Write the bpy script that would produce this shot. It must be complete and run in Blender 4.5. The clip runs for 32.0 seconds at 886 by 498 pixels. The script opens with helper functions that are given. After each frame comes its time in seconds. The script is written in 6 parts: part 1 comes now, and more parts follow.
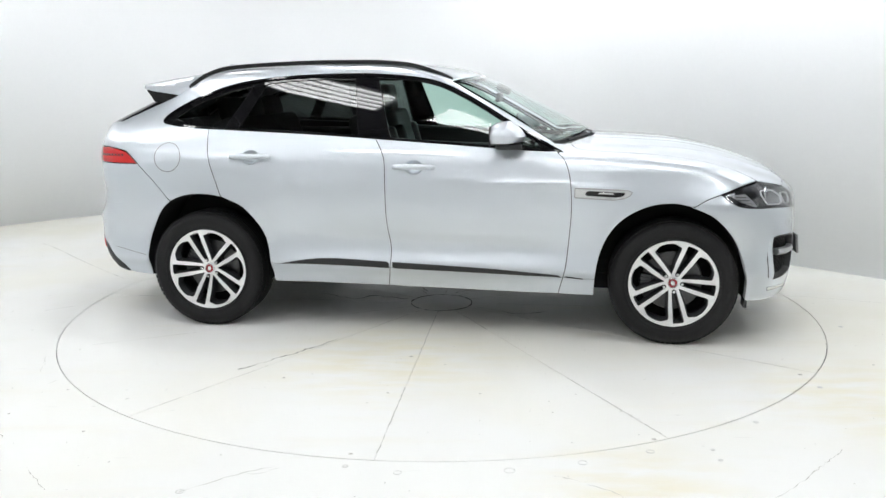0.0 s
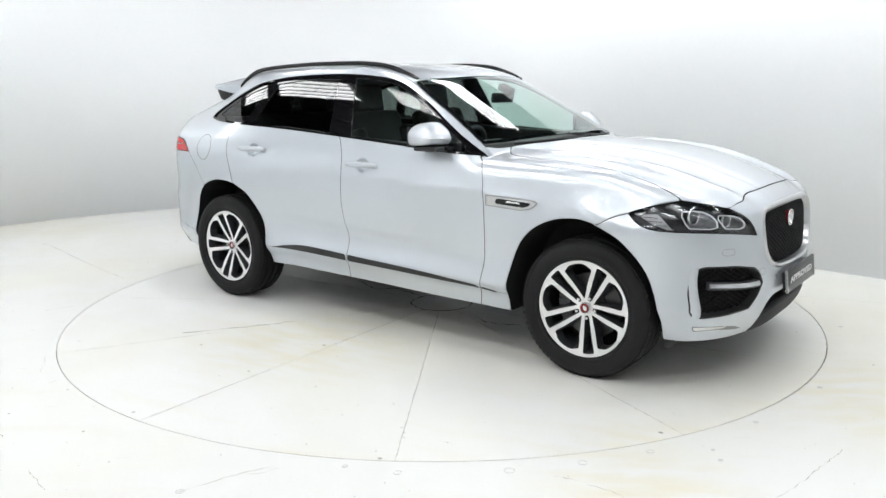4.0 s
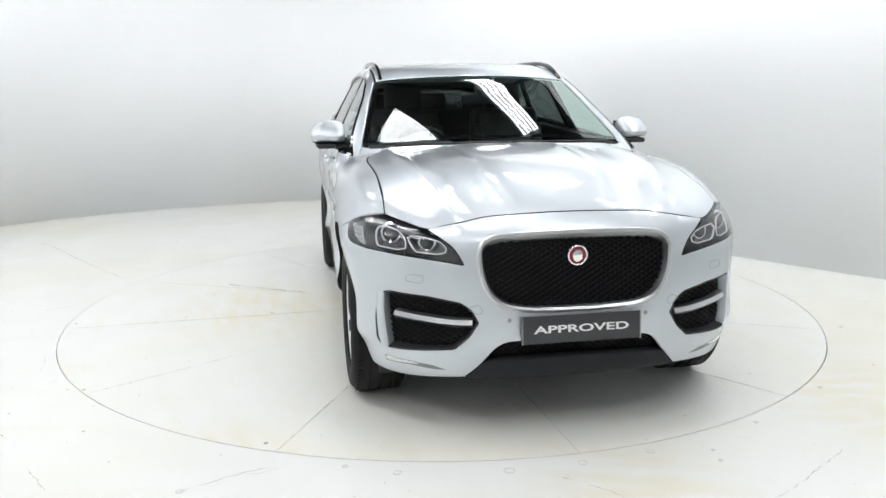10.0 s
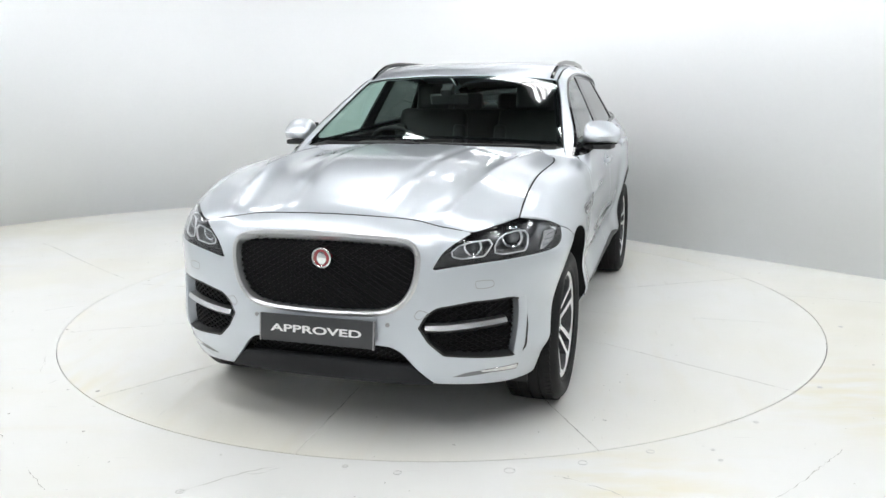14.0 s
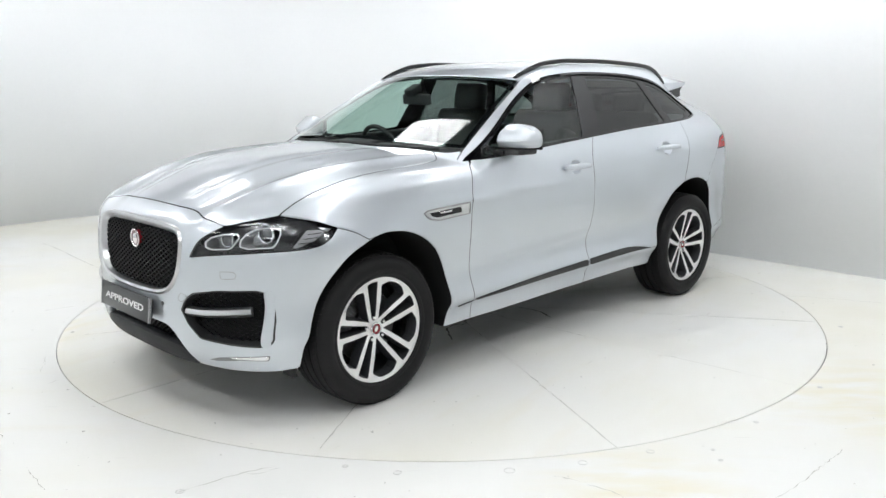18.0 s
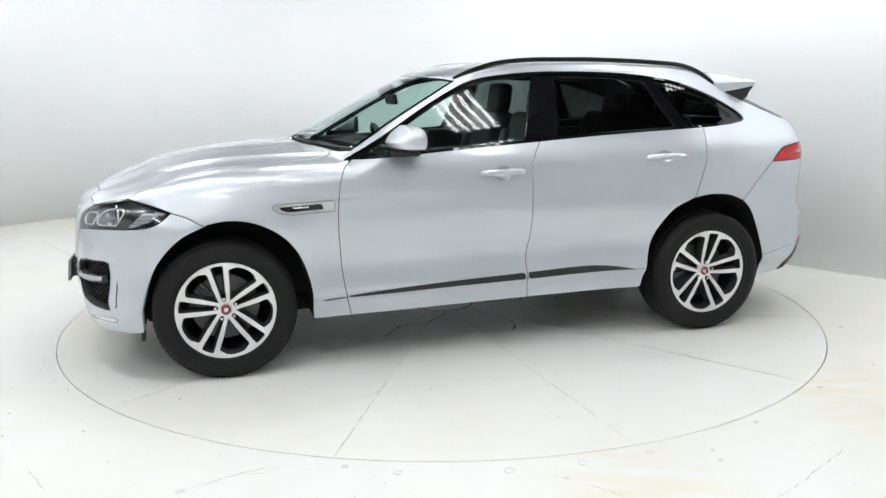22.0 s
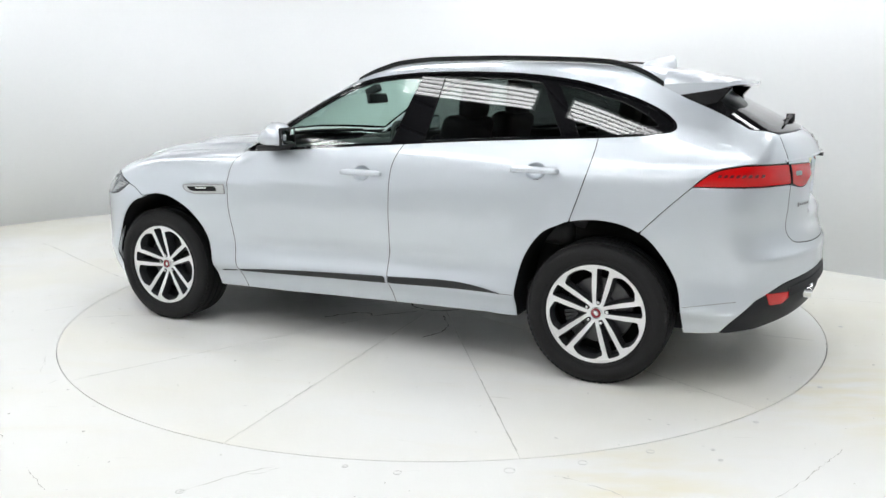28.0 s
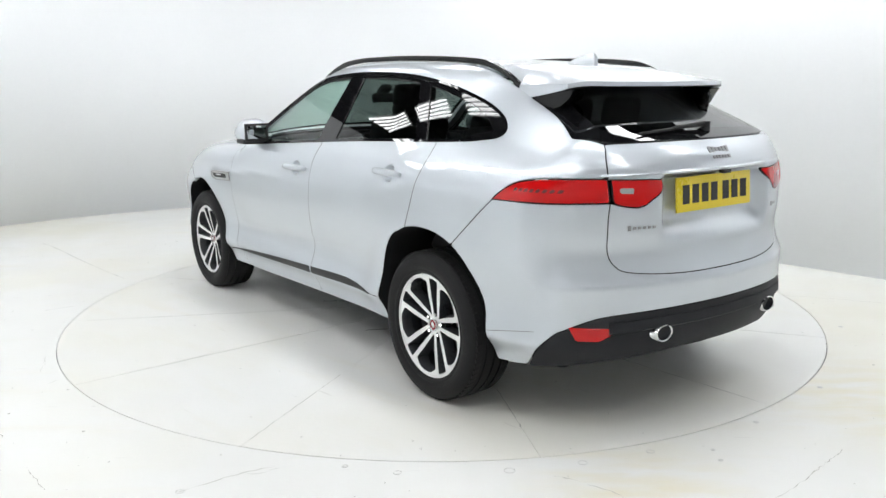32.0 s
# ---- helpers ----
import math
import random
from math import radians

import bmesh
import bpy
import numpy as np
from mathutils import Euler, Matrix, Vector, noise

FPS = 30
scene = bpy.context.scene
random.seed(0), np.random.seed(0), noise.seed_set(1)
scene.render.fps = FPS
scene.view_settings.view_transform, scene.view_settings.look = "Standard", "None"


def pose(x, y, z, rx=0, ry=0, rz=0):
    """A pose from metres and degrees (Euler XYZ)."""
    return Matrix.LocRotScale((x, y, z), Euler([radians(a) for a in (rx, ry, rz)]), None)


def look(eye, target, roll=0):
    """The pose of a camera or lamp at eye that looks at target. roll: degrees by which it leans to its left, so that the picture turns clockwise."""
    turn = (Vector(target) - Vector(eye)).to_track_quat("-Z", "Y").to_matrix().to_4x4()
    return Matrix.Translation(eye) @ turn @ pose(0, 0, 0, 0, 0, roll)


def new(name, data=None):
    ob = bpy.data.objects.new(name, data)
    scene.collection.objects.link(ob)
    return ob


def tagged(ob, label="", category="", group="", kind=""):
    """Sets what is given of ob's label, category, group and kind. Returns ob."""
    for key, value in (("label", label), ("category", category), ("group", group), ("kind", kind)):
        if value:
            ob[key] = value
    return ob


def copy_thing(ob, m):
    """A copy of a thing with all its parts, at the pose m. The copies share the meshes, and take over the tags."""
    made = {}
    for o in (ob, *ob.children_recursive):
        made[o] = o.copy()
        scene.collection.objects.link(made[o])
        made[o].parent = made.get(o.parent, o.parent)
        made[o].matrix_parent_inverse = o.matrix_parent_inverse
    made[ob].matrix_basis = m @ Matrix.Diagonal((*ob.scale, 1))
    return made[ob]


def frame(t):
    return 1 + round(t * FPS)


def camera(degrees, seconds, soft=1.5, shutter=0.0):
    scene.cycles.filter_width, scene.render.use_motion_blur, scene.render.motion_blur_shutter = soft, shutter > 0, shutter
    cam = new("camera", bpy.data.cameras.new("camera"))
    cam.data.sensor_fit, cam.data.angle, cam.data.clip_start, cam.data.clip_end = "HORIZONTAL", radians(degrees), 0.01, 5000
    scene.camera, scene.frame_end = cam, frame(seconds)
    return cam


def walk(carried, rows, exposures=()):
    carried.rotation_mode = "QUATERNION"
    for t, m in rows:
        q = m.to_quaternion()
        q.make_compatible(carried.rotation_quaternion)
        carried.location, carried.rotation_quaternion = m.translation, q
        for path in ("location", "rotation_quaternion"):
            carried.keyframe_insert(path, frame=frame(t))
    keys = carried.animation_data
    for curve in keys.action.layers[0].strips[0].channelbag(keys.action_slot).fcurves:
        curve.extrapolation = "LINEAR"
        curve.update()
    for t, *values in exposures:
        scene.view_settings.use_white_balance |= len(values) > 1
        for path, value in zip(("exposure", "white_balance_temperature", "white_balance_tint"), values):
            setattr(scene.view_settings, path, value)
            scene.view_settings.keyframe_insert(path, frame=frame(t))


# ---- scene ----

# ---- camera ----
cam = camera(57.07, 32.0)
EYE = pose(0.0, -5.5612, 1.5184, 90 - 11.519, 0.387, -0.196)
walk(cam, [(0.0, EYE), (32.0, EYE)], [(0.0, 0.0), (32.0, 0.0)])

# ---- world and exposure ----
world = bpy.data.worlds.new("studio_dark")
scene.world = world
world.use_nodes = True
world.node_tree.nodes["Background"].inputs[0].default_value = (0.5, 0.55, 0.6, 1)
world.node_tree.nodes["Background"].inputs[1].default_value = 0.05
LAMP_Z = 4.8
SPIN = -7.0      # degrees a second of the turntable
CAR_AT, CAR_TURN = (0.0811, 0.1697), -9.67


# ---- materials ----
def material(name, base=(0.5, 0.5, 0.5), rough=0.5, metal=0.0, coat=0.0, coat_rough=0.03, spec=0.5, emit=None, strength=0.0, alpha=1.0):
    m = bpy.data.materials.new(name)
    m.use_nodes = True
    b = m.node_tree.nodes["Principled BSDF"]
    b.inputs["Base Color"].default_value = (*base, 1)
    b.inputs["Roughness"].default_value = rough
    b.inputs["Metallic"].default_value = metal
    b.inputs["Coat Weight"].default_value = coat
    b.inputs["Coat Roughness"].default_value = coat_rough
    b.inputs["Specular IOR Level"].default_value = spec
    if emit:
        b.inputs["Emission Color"].default_value = (*emit, 1)
        b.inputs["Emission Strength"].default_value = strength
    return m


def grain(m, scale=80.0, colour=0.1, rough=0.1, bump=0.0, detail=6.0, second=6.0, depth=0.002):
    """Two scales of variation in colour, roughness and relief."""
    t = m.node_tree
    b = t.nodes["Principled BSDF"]
    co = t.nodes.new("ShaderNodeTexCoord")
    fine, broad = t.nodes.new("ShaderNodeTexNoise"), t.nodes.new("ShaderNodeTexNoise")
    for n, s in ((fine, scale), (broad, second)):
        n.inputs["Scale"].default_value = s
        n.inputs["Detail"].default_value = detail
        t.links.new(co.outputs["Object"], n.inputs["Vector"])
    mix = t.nodes.new("ShaderNodeMath")
    mix.operation = "ADD"
    t.links.new(fine.outputs["Fac"], mix.inputs[0])
    t.links.new(broad.outputs["Fac"], mix.inputs[1])
    base = b.inputs["Base Color"].default_value[:3]
    ramp = t.nodes.new("ShaderNodeMapRange")
    ramp.inputs["From Min"].default_value, ramp.inputs["From Max"].default_value = 0.6, 1.4
    ramp.inputs["To Min"].default_value, ramp.inputs["To Max"].default_value = 1 - colour, 1 + colour
    t.links.new(mix.outputs[0], ramp.inputs["Value"])
    mul = t.nodes.new("ShaderNodeVectorMath")
    mul.operation = "SCALE"
    mul.inputs[0].default_value = base
    t.links.new(ramp.outputs["Result"], mul.inputs["Scale"])
    t.links.new(mul.outputs["Vector"], b.inputs["Base Color"])
    if rough:
        r = t.nodes.new("ShaderNodeMapRange")
        r0 = b.inputs["Roughness"].default_value
        r.inputs["From Min"].default_value, r.inputs["From Max"].default_value = 0.6, 1.4
        r.inputs["To Min"].default_value, r.inputs["To Max"].default_value = max(r0 - rough, 0.02), min(r0 + rough, 1)
        t.links.new(mix.outputs[0], r.inputs["Value"])
        t.links.new(r.outputs["Result"], b.inputs["Roughness"])
    if bump:
        bp = t.nodes.new("ShaderNodeBump")
        bp.inputs["Strength"].default_value, bp.inputs["Distance"].default_value = bump, depth
        t.links.new(fine.outputs["Fac"], bp.inputs["Height"])
        t.links.new(bp.outputs["Normal"], b.inputs["Normal"])
    return m


def glass(name, tint, rough=0.0):
    """Thin car glass: clear film that tints what is behind, with a mirror film on top."""
    m = bpy.data.materials.new(name)
    m.use_nodes = True
    t = m.node_tree
    t.nodes.remove(t.nodes["Principled BSDF"])
    clear, shine, mix, edge_on, power, span = (t.nodes.new(n) for n in ("ShaderNodeBsdfTransparent", "ShaderNodeBsdfGlossy", "ShaderNodeMixShader", "ShaderNodeLayerWeight", "ShaderNodeMath", "ShaderNodeMapRange"))
    clear.inputs["Color"].default_value = (*tint, 1)
    shine.inputs["Roughness"].default_value = rough
    shine.inputs["Color"].default_value = (1, 1, 1, 1)
    power.operation = "POWER"
    power.inputs[1].default_value = 5.0
    span.inputs["To Min"].default_value, span.inputs["To Max"].default_value = 0.038, 1.0
    t.links.new(edge_on.outputs["Facing"], power.inputs[0])
    t.links.new(power.outputs[0], span.inputs["Value"])
    t.links.new(span.outputs["Result"], mix.inputs[0])
    t.links.new(clear.outputs[0], mix.inputs[1])
    t.links.new(shine.outputs[0], mix.inputs[2])
    t.links.new(mix.outputs[0], t.nodes["Material Output"].inputs["Surface"])
    return m


PAINT = grain(material("silver_metallic_paint", (0.60, 0.64, 0.685), 0.39, 0.74, 1.0, 0.004), 900, 0.035, 0.02, second=2.0)
BLACK_GLOSS = material("black_gloss", (0.006, 0.006, 0.007), 0.02, 0.0, 0.0, spec=0.4)
BLACK_PLASTIC = grain(material("black_grained_plastic", (0.017, 0.0175, 0.019), 0.55), 500, 0.15, 0.08, 0.25, depth=0.0006)
CHARCOAL = grain(material("charcoal_plastic", (0.020, 0.021, 0.024), 0.55, spec=0.2), 400, 0.1, 0.08, 0.2, depth=0.0005)
DARK = material("dark_void", (0.013, 0.013, 0.014), 0.85, spec=0.2)
RUBBER = grain(material("tyre_rubber", (0.012, 0.012, 0.0125), 0.6, spec=0.22), 120, 0.25, 0.1, 0.2, depth=0.0008)
ROTOR = grain(material("dull_rotor_steel", (0.09, 0.09, 0.092), 0.35, 0.7), 150, 0.15, 0.1)
MACHINED = grain(material("machined_alloy", (0.80, 0.80, 0.80), 0.34, 0.75), 300, 0.04, 0.06)
ALLOY_DARK = grain(material("grey_painted_alloy", (0.035, 0.037, 0.041), 0.3, 0.2, 0.5), 200, 0.08, 0.06)
CHROME = material("chrome", (0.82, 0.83, 0.84), 0.06, 1.0)
SATIN = grain(material("satin_chrome", (0.60, 0.61, 0.62), 0.30, 0.95), 300, 0.05, 0.05)
STEEL = grain(material("brushed_steel", (0.35, 0.35, 0.36), 0.38, 0.9), 150, 0.12, 0.1)
RED_LENS = material("red_lens", (0.52, 0.003, 0.004), 0.12, 0.0, 0.5, spec=0.2)
RED_DARK = material("dark_red_lens", (0.09, 0.003, 0.004), 0.2, 0.0, 1.0)
RED_BADGE = material("red_enamel", (0.25, 0.02, 0.028), 0.2, 0.0, 1.0)
YELLOW = grain(material("yellow_plate", (0.80, 0.62, 0.02), 0.3, 0.0, 0.3), 60, 0.05, 0.05)
WHITE_INK = material("white_ink", (0.8, 0.8, 0.8), 0.4)
BLACK_INK = material("black_ink", (0.015, 0.015, 0.015), 0.4)
# bumper silver darkened: the lower lamp slot's shade put into the colour
SHADED_PAINT = grain(material("shaded_silver_paint", (0.22, 0.225, 0.235), 0.4, 0.5, 0.4), 500, 0.05, 0.03)
PLATE_GREY = grain(material("grey_plate", (0.045, 0.047, 0.05), 0.35, 0.2, 0.2), 90, 0.08, 0.05)
LAMP_GREY = material("lamp_reflector", (0.55, 0.56, 0.57), 0.18, 0.7)
LAMP_DARK = material("lamp_bezel", (0.02, 0.0205, 0.022), 0.25, 0.1, 0.4)
WHITE_LENS = material("white_light_guide", (0.75, 0.76, 0.77), 0.25)
RIBBED = grain(material("pale_ribbed_plastic", (0.34, 0.345, 0.35), 0.35, 0.4), 300, 0.05, 0.03)
BULB = material("projector_glass", (0.10, 0.105, 0.11), 0.04, 0.2, 1.0)
CLOTH = grain(material("black_leather", (0.02, 0.02, 0.021), 0.5), 160, 0.2, 0.1, 0.3, depth=0.0008)
LINING = grain(material("grey_headlining", (0.42, 0.42, 0.41), 0.9), 200, 0.08, 0.05)
GLASS = glass("clear_glass", (0.70, 0.84, 0.79))
GLASS_DARK = glass("privacy_glass", (0.15, 0.17, 0.165))
GLASS_BLACK = glass("dark_rear_glass", (0.06, 0.065, 0.065))
LENS = glass("lamp_lens", (0.92, 0.93, 0.95))


def floor_paint(name):
    """White floor paint: yellowed patches, scuffs along one way, dark specks."""
    m = material(name, (0.8, 0.8, 0.77), 0.4)
    t = m.node_tree
    b = t.nodes["Principled BSDF"]
    co = t.nodes.new("ShaderNodeTexCoord")

    def noise_ramp(scale, lo, hi, stretch=None, detail=5.0):
        n = t.nodes.new("ShaderNodeTexNoise")
        n.inputs["Scale"].default_value, n.inputs["Detail"].default_value = scale, detail
        if stretch:
            mp = t.nodes.new("ShaderNodeMapping")
            mp.inputs["Scale"].default_value = stretch
            mp.inputs["Rotation"].default_value = (0, 0, 0.62)
            t.links.new(co.outputs["Object"], mp.inputs["Vector"])
            t.links.new(mp.outputs["Vector"], n.inputs["Vector"])
        else:
            t.links.new(co.outputs["Object"], n.inputs["Vector"])
        r = t.nodes.new("ShaderNodeMapRange")
        r.inputs["From Min"].default_value, r.inputs["From Max"].default_value = lo, hi
        t.links.new(n.outputs["Fac"], r.inputs["Value"])
        return r.outputs["Result"]

    def blend(a, col, fac, amount):
        k = t.nodes.new("ShaderNodeMath")
        k.operation = "MULTIPLY"
        k.inputs[1].default_value = amount
        t.links.new(fac, k.inputs[0])
        x = t.nodes.new("ShaderNodeMix")
        x.data_type = "RGBA"
        t.links.new(k.outputs[0], x.inputs["Factor"])
        if isinstance(a, tuple):
            x.inputs["A"].default_value = (*a, 1)
        else:
            t.links.new(a, x.inputs["A"])
        x.inputs["B"].default_value = (*col, 1)
        return x.outputs["Result"]
    c = blend((0.787, 0.79, 0.771), (0.75, 0.71, 0.54), noise_ramp(0.55, 0.45, 0.68), 0.36)
    c = blend(c, (0.72, 0.66, 0.50), noise_ramp(2.2, 0.56, 0.8, (0.5, 3.0, 1)), 0.22)
    c = blend(c, (0.45, 0.43, 0.40), noise_ramp(9.0, 0.69, 0.76, (0.35, 5.0, 1), 8.0), 0.35)
    c = blend(c, (0.2, 0.19, 0.18), noise_ramp(26.0, 0.735, 0.76, None, 3.0), 0.7)
    # yellowed patches beside the turntable
    for at, wide in (((2.15, -1.85, 0), 0.75), ((0.75, -2.72, 0), 0.5), ((-0.3, -1.2, 0), 0.8)):
        far = t.nodes.new("ShaderNodeVectorMath")
        far.operation = "DISTANCE"
        far.inputs[1].default_value = at
        t.links.new(co.outputs["Object"], far.inputs[0])
        near = t.nodes.new("ShaderNodeMapRange")
        near.inputs["From Min"].default_value, near.inputs["From Max"].default_value = wide, wide * 0.25
        t.links.new(far.outputs["Value"], near.inputs["Value"])
        both = t.nodes.new("ShaderNodeMath")
        both.operation = "MULTIPLY"
        t.links.new(near.outputs["Result"], both.inputs[0])
        t.links.new(noise_ramp(3.0, 0.36, 0.62, (1.0, 3.5, 1), 9.0), both.inputs[1])
        c = blend(c, (0.72, 0.66, 0.46), both.outputs[0], 0.55)
    t.links.new(c, b.inputs["Base Color"])
    r = t.nodes.new("ShaderNodeMapRange")
    r.inputs["To Min"].default_value, r.inputs["To Max"].default_value = 0.3, 0.55
    t.links.new(noise_ramp(3.0, 0.3, 0.7), r.inputs["Value"])
    t.links.new(r.outputs["Result"], b.inputs["Roughness"])
    bp = t.nodes.new("ShaderNodeBump")
    bp.inputs["Strength"].default_value, bp.inputs["Distance"].default_value = 0.15, 0.002
    t.links.new(noise_ramp(40.0, 0.0, 1.0), bp.inputs["Height"])
    t.links.new(bp.outputs["Normal"], b.inputs["Normal"])
    return m


FLOOR = floor_paint("white_painted_floor")
WALL = grain(material("white_painted_wall", (0.893, 0.912, 0.930), 0.65), 30, 0.012, 0.05, second=0.6)
SEAM = grain(material("seam_dirt_and_shade", (0.085, 0.08, 0.07), 0.9), 90, 0.4, 0.05)
TUBE = material("lit_tube", (0.9, 0.9, 0.9), 0.5, emit=(0.975, 0.985, 0.99), strength=16.3)
GRIME = grain(material("grey_grime", (0.42, 0.41, 0.38), 0.85), 70, 0.5, 0.05)
PLUG = grain(material("dull_plug", (0.64, 0.64, 0.62), 0.6), 90, 0.2, 0.05)
HOUSING = grain(material("lamp_housing", (0.55, 0.56, 0.57), 0.5), 60, 0.06, 0.05)
CEIL = grain(material("grey_roof_sheet", (0.11, 0.113, 0.117), 0.8), 4, 0.2, 0.05)
ADDED_WALL = grain(material("pale_added_wall", (0.60, 0.605, 0.61), 0.7), 12, 0.06, 0.05, second=0.8)
MESH_BLACK = material("black_mesh_plastic", (0.006, 0.006, 0.007), 0.55, spec=0.2)


# ---- the car's outer form: x ahead, y to its left, z up from the floor, metres ----
def curve(points, soft=0.04):
    """A smooth function through a few knots (x rising), softened over some centimetres."""
    xs, ys = np.array(points, float).T
    h, d = np.diff(xs), np.diff(ys) / np.diff(xs)
    m = np.concatenate([[d[0]], np.where(d[:-1] * d[1:] > 0, 2 * d[:-1] * d[1:] / (d[:-1] + d[1:] + 1e-12), 0), [d[-1]]])
    gx = np.linspace(xs[0] - 0.6, xs[-1] + 0.6, 1600)
    k = np.clip(np.searchsorted(xs, gx) - 1, 0, len(h) - 1)
    u = np.clip((gx - xs[k]) / h[k], 0, 1)
    gy = (ys[k] * (1 + 2 * u) * (1 - u) ** 2 + h[k] * m[k] * u * (1 - u) ** 2 + ys[k + 1] * u * u * (3 - 2 * u) + h[k] * m[k + 1] * u * u * (u - 1))
    gy = np.where(gx < xs[0], ys[0] + m[0] * (gx - xs[0]), np.where(gx > xs[-1], ys[-1] + m[-1] * (gx - xs[-1]), gy))
    if soft:
        n = int(3 * soft / (gx[1] - gx[0])) + 1
        w = np.exp(-0.5 * ((np.arange(-n, n + 1) * (gx[1] - gx[0])) / soft) ** 2)
        pad = np.concatenate([gy[0] + (gy[1] - gy[0]) * np.arange(-n, 0), gy, gy[-1] + (gy[-1] - gy[-2]) * np.arange(1, n + 1)])
        gy = np.convolve(pad, w / w.sum(), "valid")
    return lambda x: np.interp(x, gx, gy)


def ease(a, b, x):
    u = np.clip((x - a) / (b - a), 0, 1)
    return u * u * (3 - 2 * u)


def soft_min(a, b, k):
    h = np.maximum(k - np.abs(a - b), 0) / k
    return np.minimum(a, b) - h * h * k / 4


TOP = curve([(-2.5, 1.46), (-2.06, 1.532), (-1.85, 1.568), (-1.6, 1.6), (-1.3, 1.627), (-1.0, 1.645), (-0.7, 1.656), (-0.4, 1.656), (-0.1, 1.64),
             (0.08, 1.612), (0.22, 1.57), (0.45, 1.465), (0.7, 1.342), (0.94, 1.216), (1.3, 1.02)], 0.04)
HOOD = curve([(0.5, 1.198), (0.94, 1.19), (1.05, 1.187), (1.217, 1.179), (1.468, 1.161), (1.725, 1.112), (1.951, 1.035), (2.1, 0.972), (2.25, 0.895)], 0.04)
PLAN = curve([(-2.5, 0.80), (-2.2, 0.855), (-1.87, 0.903), (-1.6, 0.94), (-1.4, 0.952), (-1.0, 0.94), (-0.5, 0.938), (0.0, 0.945), (0.5, 0.957),
              (0.83, 0.962), (1.2, 0.968), (1.5, 0.966), (1.75, 0.955), (1.95, 0.93), (2.2, 0.88)], 0.12)
BELT = curve([(-1.8, 1.275), (-1.55, 1.258), (-1.23, 1.244), (-0.78, 1.224), (-0.28, 1.193), (0.085, 1.17), (0.43, 1.146), (0.8, 1.123), (1.2, 1.10)], 0.1)
SIDE = curve([(0.1, -0.16), (0.27, -0.078), (0.36, -0.05), (0.43, -0.008), (0.5, -0.021), (0.57, -0.030), (0.64, -0.024), (0.73, -0.008), (0.82, 0.0), (0.93, -0.004),
              (1.03, -0.02), (1.12, -0.045), (1.2, -0.078), (1.3, -0.125), (1.4, -0.175), (1.5, -0.228), (1.6, -0.278), (1.7, -0.33)], 0.014)
NOSE = curve([(0.05, -0.22), (0.2, -0.10), (0.27, -0.03), (0.34, -0.006), (0.45, 0.003), (0.6, 0.002), (0.72, -0.004), (0.8, -0.012), (0.88, -0.03), (0.95, -0.075), (1.1, -0.2)], 0.02)
TAIL = curve([(0.1, -2.1), (0.25, -2.27), (0.36, -2.39), (0.45, -2.43), (0.55, -2.442), (0.66, -2.44), (0.74, -2.415), (0.82, -2.398), (0.93, -2.41), (1.05, -2.41),
              (1.13, -2.395), (1.2, -2.365), (1.245, -2.325), (1.29, -2.255), (1.37, -2.1), (1.46, -1.93), (1.55, -1.77), (1.7, -1.5)], 0.016)
CREASE_IN = curve([(0.9, 0.30), (1.5, 0.26), (2.1, 0.2)])
CREASE_OUT = curve([(0.8, 0.66), (1.2, 0.63), (1.6, 0.585), (2.1, 0.50)])


def cabin_height(x, y):
    """Roof and windscreen."""
    a = np.abs(y)
    z = TOP(x + 0.40 * ease(-0.6, -0.02, x) * a ** 2)
    roof = ease(0.95, -0.15, x)
    return z - roof * (0.020 - 0.006 * ease(-0.9, -1.8, x)) * (a / 0.6) ** 2.6 - (1 - roof) * 0.02 * (a / 0.7) ** 2


def bonnet_height(x, y):
    a = np.abs(y)
    z = HOOD(x) - (0.06 + 0.02 * ease(1.2, 2.0, x)) * (a / 0.8) ** 2.4
    # two raised folds on each half
    d = (a - CREASE_IN(x)) / 0.022
    z = z - 0.012 * ease(2.25, 1.9, x) * (1 / (1 + np.exp(-1.8 * d)) - 0.4 * np.exp(-0.5 * (d - 2.4) ** 2))
    e = (a - CREASE_OUT(x)) / 0.04
    return z + 0.016 * np.exp(-0.9 * np.abs(e) ** 1.5) - 0.012 * np.exp(-0.5 * ((a - CREASE_OUT(x) + 0.12) / 0.06) ** 2)


def top_height(x, y):
    return np.maximum(cabin_height(x, y), bonnet_height(x, y))


